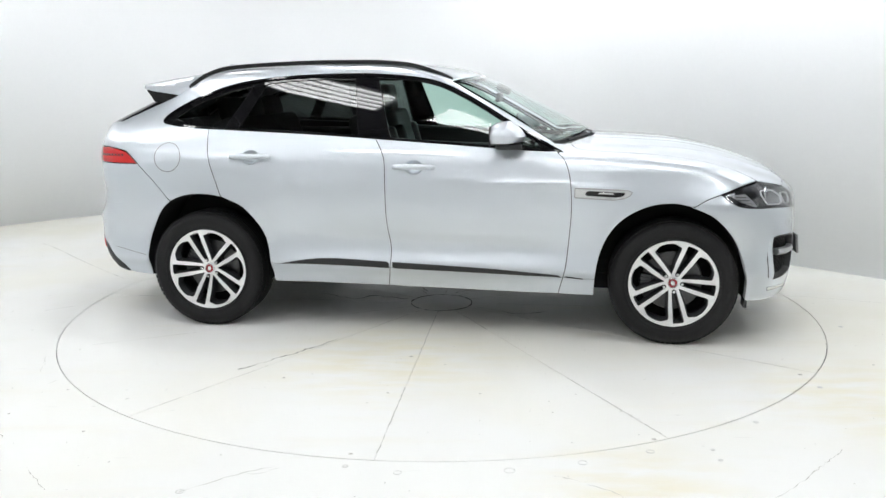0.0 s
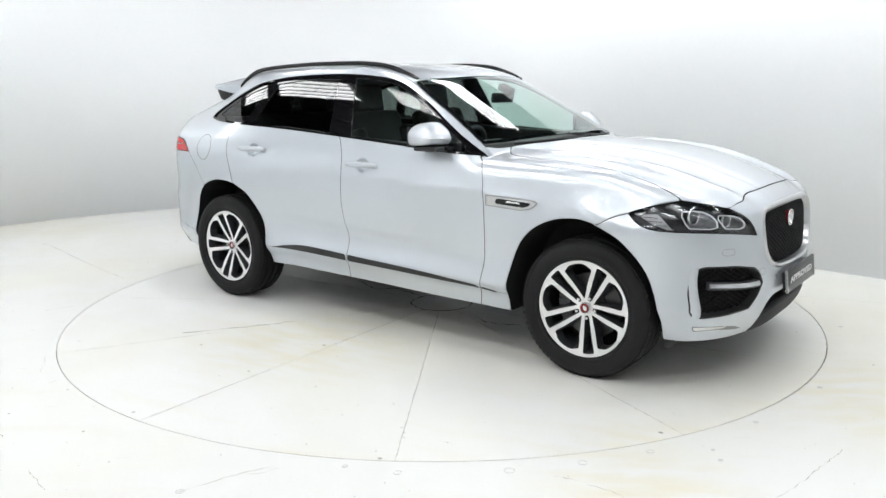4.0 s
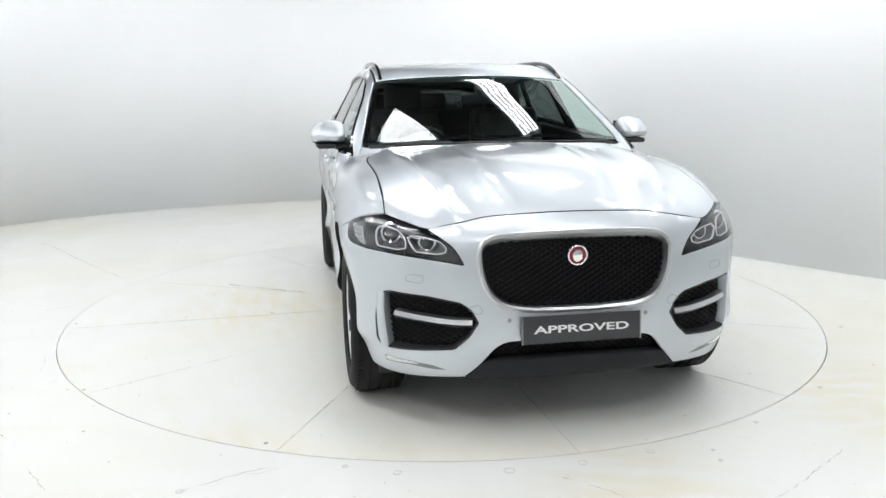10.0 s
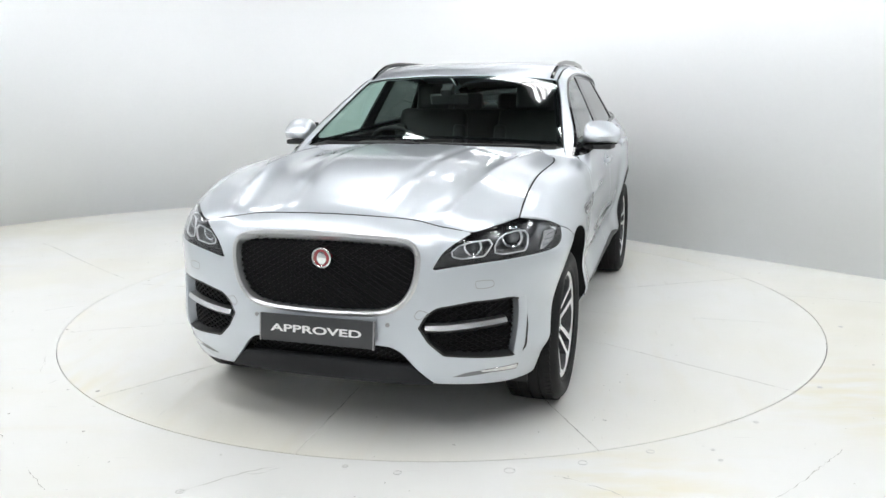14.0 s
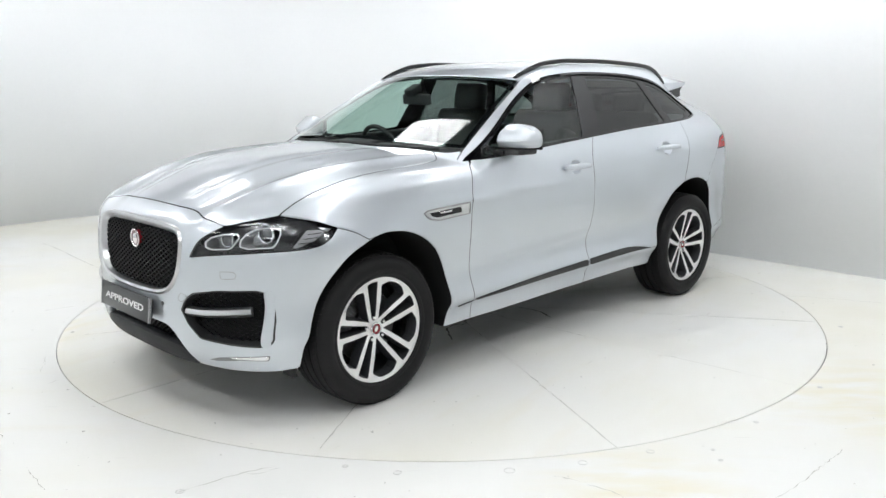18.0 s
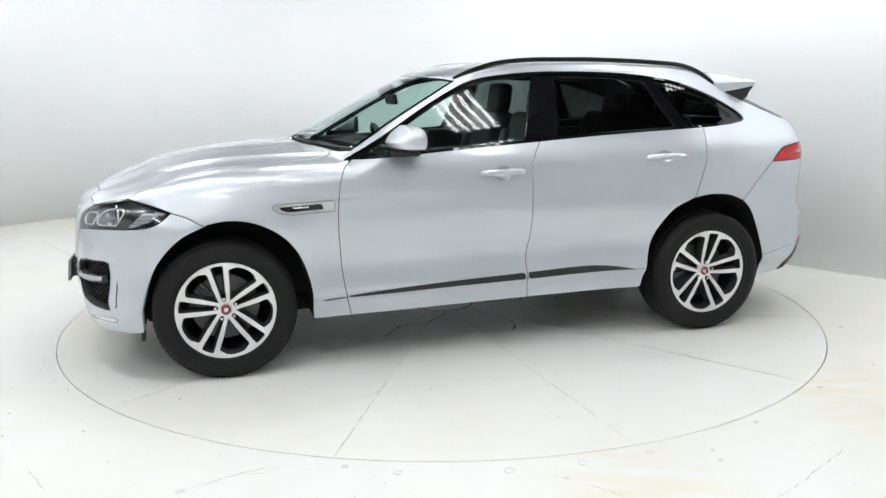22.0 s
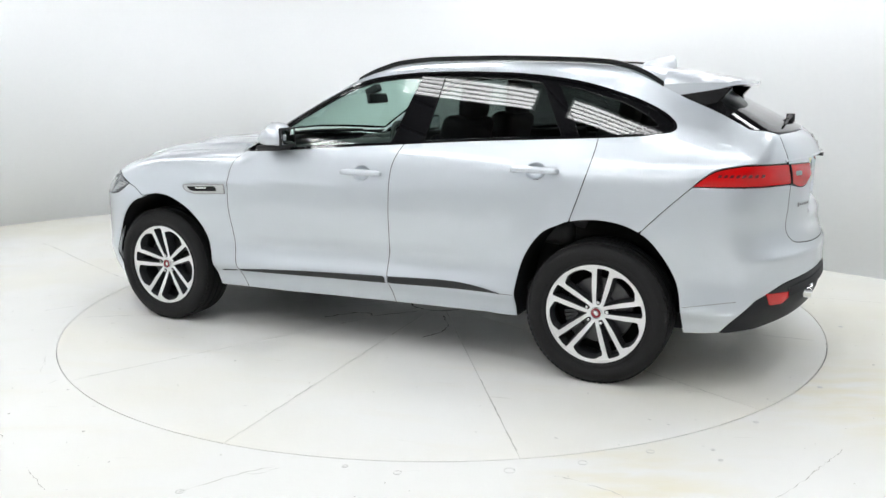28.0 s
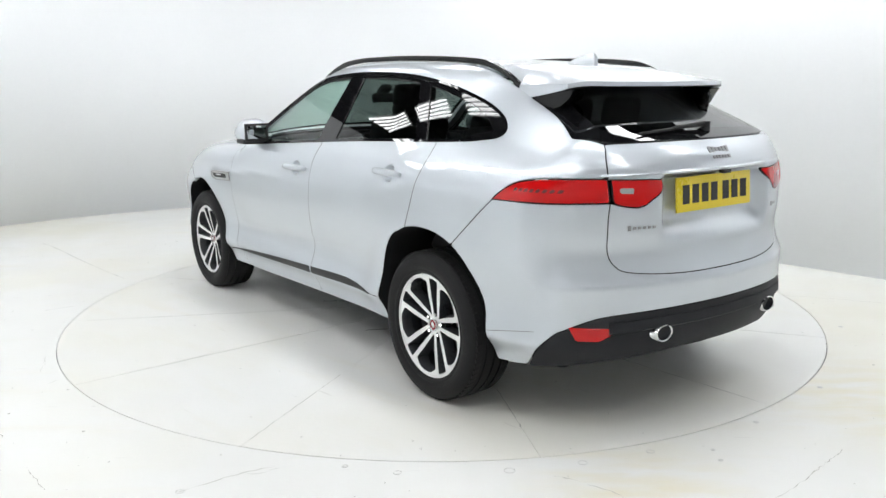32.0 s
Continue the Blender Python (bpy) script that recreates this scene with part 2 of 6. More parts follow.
def side_width(x, z):
    y = PLAN(x) + SIDE(z)
    # haunch over the rear wheel, taper of the cabin towards the back
    y = y - 0.42 * ease(-0.9, -2.3, x) ** 1.5 * ease(1.12, 1.6, z)
    y = y + 0.022 * np.exp(-((x + 1.5) / 0.5) ** 2) * np.exp(-((z - 1.06) / 0.1) ** 2)
    # body pulls in ahead of the mirror and round the sills
    y = y - 0.07 * ease(1.0, 1.8, x) * ease(0.78, 1.0, z)
    for cx in (1.437, -1.437):
        r = np.hypot(x - cx, z - 0.37)
        y = y + 0.012 * np.exp(-((r - 0.5) / 0.10) ** 2) * ease(0.2, 0.45, z)
        y = y - 0.003 * np.exp(-((r - 0.68) / 0.14) ** 2) * ease(0.5, 0.3, np.abs(z - 0.5))
    # sharp line that runs back from the wing vent and fades
    y = y + 0.011 * np.exp(-np.abs(z - 0.945 + 0.03 * (x - 0.5)) / 0.024) * ease(-0.15, 0.7, x) * ease(1.3, 1.0, x)
    # hollow in the lower doors
    fold = 0.635 - 0.03 * x
    y = y - 0.014 * ease(fold + 0.012, fold - 0.06, z) * ease(0.43, 0.54, z) * ease(1.0, 0.55, x) * ease(-1.1, -0.6, x)
    return y


def nose_x(y, z):
    a = np.abs(y)
    x = 2.213 + NOSE(z) - 0.365 * a ** 3.1
    x = x + 0.02 * np.exp(-((z - 0.5) / 0.1) ** 2) * np.exp(-(a / 0.4) ** 4)
    return x


def tail_x(y, z):
    a = np.abs(y)
    high = ease(1.2, 1.3, z)
    dish = 0.078 * ease(0.40, 0.29, a) * ease(0.84, 0.95, z) * ease(1.15, 1.118, z)
    ledge = 0.012 * np.exp(-np.abs(z - 0.685) / 0.03)
    return TAIL(z) + dish - ledge - 0.012 + (0.29 - 0.10 * high) * a ** 2 + 0.16 * a ** 4


def form(x, y, z):
    """Above zero inside the car's skin."""
    f = soft_min(side_width(x, z) - np.abs(y), nose_x(y, z) - x, 0.20)
    f = soft_min(f, top_height(x, y) - z, 0.075)
    return soft_min(f, x - tail_x(y, z), 0.09)


def meet(o, d, far=1.9):
    """Where rays from inside meet the skin."""
    o, d = np.atleast_2d(np.asarray(o, float)), np.atleast_2d(np.asarray(d, float))
    lo, hi = np.zeros(len(o)), np.full(len(o), float(far))
    for _ in range(22):
        mid = (lo + hi) / 2
        p = o + d * mid[:, None]
        inside = form(p[:, 0], p[:, 1], p[:, 2]) > 0
        lo, hi = np.where(inside, mid, lo), np.where(inside, hi, mid)
    return o + d * ((lo + hi) / 2)[:, None]


def skin_normal(p):
    h = 0.006
    g = np.stack([form(*(p + s).T) - form(*(p - s).T) for s in np.eye(3) * h], 1)
    return -g / np.linalg.norm(g, axis=1, keepdims=True)


def by_side(x, z):
    return meet([[x, 0, z]], [[0, 1, 0]])[0]


def by_top(x, y):
    return meet([[x, y, 0.62]], [[0, 0, 1]])[0]


def by_nose(y, z):
    return meet([[1.0, y, z]], [[1, 0, 0]])[0]


def by_tail(y, z):
    return meet([[-1.3, y, z]], [[-1, 0, 0]])[0]


# ---- building helpers ----
def mesh_from(name, verts, faces, normals=None, smooth=True):
    me = bpy.data.meshes.new(name)
    me.from_pydata([tuple(map(float, v)) for v in verts], [], [tuple(map(int, f)) for f in faces])
    me.validate()
    if smooth:
        me.polygons.foreach_set("use_smooth", [True] * len(me.polygons))
    if normals is not None and len(normals) == len(me.vertices):
        me.normals_split_custom_set_from_vertices([tuple(map(float, n)) for n in normals])
    me.update()
    return me


def link(name, me, mat, parent=None, label=""):
    ob = new(name, me)
    mats = mat if isinstance(mat, (list, tuple)) else [mat]
    for k in mats:
        me.materials.append(k)
    if parent is not None:
        ob.parent = parent
    if label:
        tagged(ob, label)
    return ob


def part(name, bm, mat, parent=None, label="", smooth=40):
    """Links a bmesh as one mesh object under a thing or a part."""
    me = bpy.data.meshes.new(name)
    bm.normal_update()
    if smooth:
        for f in bm.faces:
            f.smooth = True
        for e in bm.edges:
            if len(e.link_faces) == 2 and e.calc_face_angle(0) > radians(smooth):
                e.smooth = False
    bm.to_mesh(me)
    bm.free()
    return link(name, me, mat, parent, label)


def box(bm, size, at=(0, 0, 0), turn=None, bevel=0.0, seg=2):
    m = Matrix.Translation(at) @ (turn or Matrix()) @ Matrix.Diagonal((*size, 1))
    made = bmesh.ops.create_cube(bm, size=1.0, matrix=m)["verts"]
    if bevel:
        edges = {e for v in made for e in v.link_edges}
        bmesh.ops.bevel(bm, geom=list(edges), offset=bevel, segments=seg, affect="EDGES", profile=0.6)
    return bm


def rod(bm, a, b, r, n=12, r2=None, caps=True):
    a, b = Vector(a), Vector(b)
    d = b - a
    m = Matrix.Translation((a + b) / 2) @ d.to_track_quat("Z", "Y").to_matrix().to_4x4()
    bmesh.ops.create_cone(bm, cap_ends=caps, segments=n, radius1=r, radius2=r if r2 is None else r2, depth=d.length, matrix=m)
    return bm


def resample(pts, step=0.02, closed=False):
    p = np.array(pts, float)
    if closed:
        p = np.vstack([p, p[:1]])
    d = np.concatenate([[0], np.cumsum(np.linalg.norm(np.diff(p, axis=0), axis=1))])
    n = max(int(round(d[-1] / step)), 2)
    s = np.linspace(0, d[-1], n + 1)
    out = np.stack([np.interp(s, d, p[:, k]) for k in range(p.shape[1])], 1)
    return out[:-1] if closed else out


def flow(pts, n=12):
    """A Catmull-Rom line through the points."""
    p = np.array(pts, float)
    if len(p) < 3:
        return p
    q = np.vstack([2 * p[0] - p[1], p, 2 * p[-1] - p[-2]])
    out = []
    for i in range(1, len(q) - 2):
        for u in np.linspace(0, 1, n, endpoint=False):
            a, b, c, d = q[i - 1], q[i], q[i + 1], q[i + 2]
            out.append(0.5 * (2 * b + (c - a) * u + (2 * a - 5 * b + 4 * c - d) * u * u + (3 * b - a - 3 * c + d) * u ** 3))
    out.append(p[-1])
    return np.array(out)


AXIS = 0.62


def to_tube(p):
    p = np.atleast_2d(p)
    return np.stack([p[:, 0], np.arctan2(p[:, 1], p[:, 2] - AXIS) * 0.8], 1)


def from_tube(q):
    a = q[:, 1] / 0.8
    o = np.stack([q[:, 0], 0 * a, 0 * a + AXIS], 1)
    return meet(o, np.stack([0 * a, np.sin(a), np.cos(a)], 1))


NOSE_AT, TAIL_AT = 1.15, -1.35


def to_nose(p):
    p = np.atleast_2d(p)
    return np.stack([np.arctan2(p[:, 1], p[:, 0] - NOSE_AT) * 1.0, p[:, 2]], 1)


def from_nose(q):
    a = q[:, 0]
    return meet(np.stack([0 * a + NOSE_AT, 0 * a, q[:, 1]], 1), np.stack([np.cos(a), np.sin(a), 0 * a], 1))


def to_tail(p):
    p = np.atleast_2d(p)
    return np.stack([np.arctan2(p[:, 1], TAIL_AT - p[:, 0]) * 1.0, p[:, 2]], 1)


def from_tail(q):
    a = q[:, 0]
    return meet(np.stack([0 * a + TAIL_AT, 0 * a, q[:, 1]], 1), np.stack([-np.cos(a), np.sin(a), 0 * a], 1))


def within(q, loop):
    x, y = q[:, 0], q[:, 1]
    inside = np.zeros(len(q), bool)
    for (x0, y0), (x1, y1) in zip(loop, np.roll(loop, -1, 0)):
        hit = ((y0 > y) != (y1 > y)) & (x < (x1 - x0) * (y - y0) / (y1 - y0 + 1e-15) + x0)
        inside ^= hit
    return inside


def inset_loop(loop, d):
    """Shifts a closed flat loop inwards by d."""
    e0 = loop - np.roll(loop, 1, 0)
    e1 = np.roll(loop, -1, 0) - loop
    t = e0 / (np.linalg.norm(e0, axis=1, keepdims=True) + 1e-12) + e1 / (np.linalg.norm(e1, axis=1, keepdims=True) + 1e-12)
    t /= np.linalg.norm(t, axis=1, keepdims=True) + 1e-12
    area = np.sum(loop[:, 0] * np.roll(loop[:, 1], -1) - np.roll(loop[:, 0], -1) * loop[:, 1])
    n = np.stack([-t[:, 1], t[:, 0]], 1) * (1 if area > 0 else -1)
    return loop + n * d


def skin_panel(name, mat, parent, outline, kind="tube", holes=(), step=0.035, depth=0.0, gap=0.002, lip=0.02, label="", edge=True, calm=0.0):
    """A body panel: the outline (points on the skin) is filled, laid on the skin, and given rounded, turned-in edges."""
    to, back = {"tube": (to_tube, from_tube), "nose": (to_nose, from_nose), "tail": (to_tail, from_tail)}[kind]
    loops = [inset_loop(resample(to(np.array(outline, float)), step * 0.6, True), gap + 0.002)]
    loops += [inset_loop(resample(to(np.array(h, float)), step * 0.5, True), -gap - 0.002) for h in holes]
    pts, edges = [], []
    for lp in loops:
        k = len(pts)
        pts += list(lp)
        edges += [(k + i, k + (i + 1) % len(lp)) for i in range(len(lp))]
    rim = np.array(pts)
    lo, hi = loops[0].min(0), loops[0].max(0)
    gx, gy = np.meshgrid(np.arange(lo[0], hi[0], step), np.arange(lo[1], hi[1], step * 0.87))
    gx = gx + (np.arange(len(gx)) % 2)[:, None] * step / 2
    g = np.stack([gx.ravel(), gy.ravel()], 1)
    ok = within(g, loops[0])
    for lp in loops[1:]:
        ok &= ~within(g, lp)
    g = g[ok]
    if len(g):
        near = [np.min(np.sum((rim[None] - v[:, None]) ** 2, 2), 1) for v in np.array_split(g, len(g) // 400 + 1)]
        g = g[np.concatenate(near) > (0.45 * step) ** 2]
    flat = np.vstack([rim, g]) if len(g) else rim
    from mathutils.geometry import delaunay_2d_cdt
    v2, _, tris, orig, _, _ = delaunay_2d_cdt([Vector(v) for v in flat], edges, [], 0, 1e-7)
    v2 = np.array([tuple(v) for v in v2])
    tris = np.array(tris)
    cen = v2[tris].mean(1)
    ok = within(cen, loops[0])
    for lp in loops[1:]:
        ok &= ~within(cen, lp)
    tris = tris[ok]
    where = {}
    for i, o in enumerate(orig):
        for k in o:
            where[k] = i
    P = back(v2)
    N = skin_normal(P)
    P = P - N * depth
    if calm:
        # panes are flatter than the skin round them
        rise = 0.455 + 0.30 * (P[:, 2] - 1.40)
        along = -0.17 * np.clip(-0.95 - P[:, 0], 0, 1) + 0.05 * np.clip(P[:, 0] - 0.2, 0, 1)
        bend = np.stack([along, np.sign(P[:, 1]) * np.sqrt(1 - along ** 2 - rise ** 2), rise], 1)
        N = N * (1 - calm) + bend * calm
        N /= np.linalg.norm(N, axis=1, keepdims=True)
    # triangles face outwards
    a, b, c = P[tris[:, 0]], P[tris[:, 1]], P[tris[:, 2]]
    flip = np.einsum("ij,ij->i", np.cross(b - a, c - a), N[tris].mean(1)) < 0
    tris[flip] = tris[flip][:, ::-1]
    verts, norms, faces = [P], [N], [tris]
    total = len(P)
    if edge:
        k = 0
        for li, lp in enumerate(loops):
            ids = np.array([where.get(k + i, 0) for i in range(len(lp))])
            k += len(lp)
            q, n = P[ids], N[ids]
            t = np.roll(q, -1, 0) - np.roll(q, 1, 0)
            out = np.cross(t, n)
            out /= np.linalg.norm(out, axis=1, keepdims=True) + 1e-12
            mid = q.mean(0)
            sign = np.sign(np.sum(np.einsum("ij,ij->i", out, q - mid)))
            out = out * (sign if li == 0 else -sign)
            r1 = q + out * 0.002 - n * 0.0015
            r2 = q + out * 0.0022 - n * lip
            verts += [q, r1, r2]
            norms += [n, (n + out) / np.linalg.norm(n + out, axis=1, keepdims=True), out]
            m = len(ids)
            base = total
            total += 3 * m
            i = np.arange(m)
            j = (i + 1) % m
            for s in (0, m):
                quad = np.stack([base + s + i, base + s + j, base + s + m + j, base + s + m + i], 1)
                c0 = np.cross(q[j] - q[i], (r2 - q)[i])
                if np.sum(np.einsum("ij,ij->i", c0, out)) < 0:
                    quad = quad[:, ::-1]
                faces.append(quad)
    allf = [tuple(f) for fs in faces for f in fs]
    me = mesh_from(name, np.vstack(verts), allf, np.vstack(norms))
    return link(name, me, mat, parent, label)


def flip_y(pts):
    p = np.array(pts, float).copy()
    p[:, 1] *= -1
    return p[::-1]


def on_side(q):
    q = np.atleast_2d(np.array(q, float))
    return meet(np.stack([q[:, 0], 0 * q[:, 0], q[:, 1]], 1), np.tile([0, 1, 0], (len(q), 1)))


def line_side(pts, n=8):
    return on_side(flow(pts, n))


def on_top(q):
    q = np.atleast_2d(np.array(q, float))
    return meet(np.stack([q[:, 0], q[:, 1], 0 * q[:, 0] + 0.62], 1), np.tile([0, 0, 1], (len(q), 1)))


def line_top(pts, n=8):
    return on_top(flow(pts, n))


def on_nose(q):
    q = np.atleast_2d(np.array(q, float))
    return meet(np.stack([0 * q[:, 0] + 1.0, q[:, 0], q[:, 1]], 1), np.tile([1, 0, 0], (len(q), 1)))


def line_nose(pts, n=8):
    return on_nose(flow(pts, n))


def on_tail(q):
    q = np.atleast_2d(np.array(q, float))
    return meet(np.stack([0 * q[:, 0] - 1.3, q[:, 0], q[:, 1]], 1), np.tile([-1, 0, 0], (len(q), 1)))


def line_tail(pts, n=8):
    return on_tail(flow(pts, n))


def strip_along(name, mat, parent, pts, profile, closed=False, label="", lift=0.0, normals=None):
    """A trim of constant section along a line on the skin. profile: (across, out) pairs, a closed ring."""
    p = np.array(pts, float)
    n = skin_normal(p) if normals is None else normals
    t = (np.roll(p, -1, 0) - np.roll(p, 1, 0)) if closed else np.gradient(p, axis=0)
    t /= np.linalg.norm(t, axis=1, keepdims=True) + 1e-12
    s = np.cross(n, t)
    s /= np.linalg.norm(s, axis=1, keepdims=True) + 1e-12
    k = len(profile)
    verts = np.concatenate([[p[i] + s[i] * a + n[i] * (b + lift) for a, b in profile] for i in range(len(p))])
    faces = []
    for i in range(len(p) if closed else len(p) - 1):
        j = (i + 1) % len(p)
        for c in range(k):
            d = (c + 1) % k
            faces.append((i * k + c, i * k + d, j * k + d, j * k + c))
    if not closed:
        faces += [tuple(range(k)), tuple(range((len(p) - 1) * k, len(p) * k))[::-1]]
    bm = bmesh.new()
    vs = [bm.verts.new(v) for v in verts]
    for f in faces:
        bm.faces.new([vs[i] for i in f])
    bmesh.ops.recalc_face_normals(bm, faces=bm.faces)
    return part(name, bm, mat, parent, label, 50)


def lathe(bm, prof, n=64, axis="y"):
    """Turns (radius, along) pairs round the y axis."""
    rings = []
    for r, w in prof:
        rings.append([bm.verts.new((r * math.cos(2 * math.pi * i / n), w, r * math.sin(2 * math.pi * i / n))) for i in range(n)])
    for a, b in zip(rings, rings[1:]):
        for i in range(n):
            j = (i + 1) % n
            bm.faces.new((a[i], a[j], b[j], b[i]))
    return bm


# ---- the room ----
def build_room():
    H = 3.6
    # plan of the white cove, anticlockwise, with rounded corners
    corners = [(-1.25, 5.50), (-4.05, 4.22), (-7.6, 0.3), (-4.8, -8.0), (4.8, -8.0), (6.6, -2.75)]
    rounds = [1.2, 1.1, 1.4, 1.2, 1.2, 1.2]
    plan = []
    for i, c in enumerate(corners):
        a, b = Vector(corners[i - 1]), Vector(corners[(i + 1) % len(corners)])
        c = Vector(c)
        u, v = (a - c).normalized(), (b - c).normalized()
        r = rounds[i]
        p0, p1 = c + u * r, c + v * r
        for k in range(17):
            s = k / 16
            plan.append(tuple((1 - s) ** 2 * p0 + 2 * s * (1 - s) * c + s * s * p1))
    plan = resample(plan, 0.25, True)
    area = np.sum(plan[:, 0] * np.roll(plan[:, 1], -1) - np.roll(plan[:, 0], -1) * plan[:, 1])
    if area < 0:
        plan = plan[::-1]
    out = -(inset_loop(plan, 1.0) - plan)
    n = len(plan)
    # floor, outside the round pit of the turntable
    bm = bmesh.new()
    m = 192
    ring = [bm.verts.new((2.4712 * math.cos(2 * math.pi * i / m), 2.4712 * math.sin(2 * math.pi * i / m), 0)) for i in range(m)]
    low = [bm.verts.new((v.co.x, v.co.y, -0.02)) for v in ring]
    reach = []
    for i in range(m):
        d = np.array([math.cos(2 * math.pi * i / m), math.sin(2 * math.pi * i / m)])
        best = 0
        for p, q in zip(plan, np.roll(plan, -1, 0)):
            e = q - p
            den = d[0] * e[1] - d[1] * e[0]
            if abs(den) > 1e-9:
                r = (p[0] * e[1] - p[1] * e[0]) / den
                u = (p[0] * d[1] - p[1] * d[0]) / den
                if r > 0 and -1e-6 <= u <= 1 + 1e-6:
                    best = max(best, r)
        reach.append(bm.verts.new((*(d * (best + 0.08)), 0)))
    for i in range(m):
        j = (i + 1) % m
        bm.faces.new((ring[i], ring[j], low[j], low[i]))
        bm.faces.new((ring[i], reach[i], reach[j], ring[j]))
    bmesh.ops.recalc_face_normals(bm, faces=bm.faces)
    floor = part("floor", bm, FLOOR, None, "", 0)
    tagged(floor, "white painted studio floor with scuffs and seams", "floor", kind="structure")
    bm = bmesh.new()
    bmesh.ops.create_circle(bm, cap_ends=True, segments=96, radius=2.6, matrix=Matrix.Translation((0, 0, -0.019)))
    pit = part("turntable_pit", bm, SEAM, None, "", 0)
    tagged(pit, "dark dirty pit below the turntable rim", "floor", kind="structure")
    # wall with a thickness: the white cove, and an unseen wall added to close the place behind and bounce light
    levels = [(0.0, -0.0), (H, 0.0), (H, 0.12), (0.0, 0.12)]
    near = plan[:, 1] < -3.6
    first = next(i for i in range(n) if near[i] and not near[i - 1])
    order = [(first + i) % n for i in range(n)]
    count = int(near.sum())
    for name, run, mat, label in (("wall_behind", order[:count + 1], ADDED_WALL, "added plain pale grey wall, unseen, behind the camera"), ("wall_round", order[count:] + order[:1], WALL, "white painted curved studio wall")):
        verts, faces = [], []
        for k in run:
            for z, d in levels:
                verts.append((plan[k][0] + out[k][0] * d, plan[k][1] + out[k][1] * d, z))
        for i in range(len(run) - 1):
            for k in range(4):
                m2 = (k + 1) % 4
                faces.append((i * 4 + k, i * 4 + 4 + k, i * 4 + 4 + m2, i * 4 + m2))
        me = mesh_from(name, verts, faces)
        me.polygons.foreach_set("use_smooth", [k % 4 == 0 for k in range(len(me.polygons))])
        tagged(link(name, me, mat), label, "wall", kind="structure")
    # dark shed roof with purlins
    bm = bmesh.new()
    box(bm, (20, 20, 0.1), (0, -1, 6.05))
    for k in range(-9, 10):
        box(bm, (0.06, 20, 0.12), (k * 1.05, -1, 5.94))
    for k in range(-2, 3):
        box(bm, (20, 0.18, 0.3), (0, k * 4.0 - 1, 5.8))
    tagged(part("ceiling", bm, [CEIL], None, "", 0), "dark shed ceiling with steel purlins", "ceiling", kind="structure")
    for sx, sy, w, d in ((-10, -1, 0.1, 20), (10, -1, 0.1, 20), (0, 9, 20, 0.1), (0, -11, 20, 0.1)):
        bm = bmesh.new()
        box(bm, (w, d, 6.2), (sx, sy, 2.95))
        tagged(part("wall_upper", bm, CEIL, None, "", 0), "dark upper shed wall above the white cove", "wall", kind="structure")


def wall_washer(x, y, tx, ty, power):
    """A spot lamp hung above the wall's top that washes the wall."""
    root = new("wall_washer")
    root.matrix_world = pose(x, y, 3.9)
    tagged(root, "small hung spot lamp that washes the white wall", "lamp", "wall washers")
    bm = bmesh.new()
    rod(bm, (0, 0, 0.03), (0, 0, 0.22), 0.09, 20)
    part("lamp_can", bm, HOUSING, root, "", 30)
    bm = bmesh.new()
    rod(bm, (0, 0, 0.2), (0, 0, 2.1), 0.008, 6)
    part("hanger", bm, STEEL, root, "", 0)
    data = bpy.data.lights.new("wall_washer_light", "SPOT")
    data.energy, data.spot_size, data.spot_blend, data.shadow_soft_size = power, radians(60), 1.0, 0.06
    lamp = new("wall_washer_light", data)
    lamp.matrix_world = look((x, y, 3.9), (tx, ty, 1.4))


def light_bank(at, turn, length, width, count=5, fill=0.44):
    """A hung frame with parallel lit tubes that shine down."""
    root = new("light_bank")
    root.matrix_world = pose(*at, 0, 0, turn)
    tagged(root, "hung bank of lit white strip lights", "lamp", "light banks over the turntable")
    bm = bmesh.new()
    box(bm, (length + 0.1, width + 0.06, 0.03), (0, 0, 0.06), bevel=0.006)
    part("housing", bm, HOUSING, root)
    for k in range(count):
        y = (k - (count - 1) / 2) * width / count
        bm = bmesh.new()
        box(bm, (length, width / count * fill, 0.03), (0, y, 0.028))
        part("tube", bm, TUBE, root, "", 0)
    for sx in (-0.45, 0.45):
        bm = bmesh.new()
        rod(bm, (sx * length, 0, 0.07), (sx * length, 0, 6.02 - at[2]), 0.006, 6)
        part("hanger", bm, STEEL, root, "", 0)
    return root


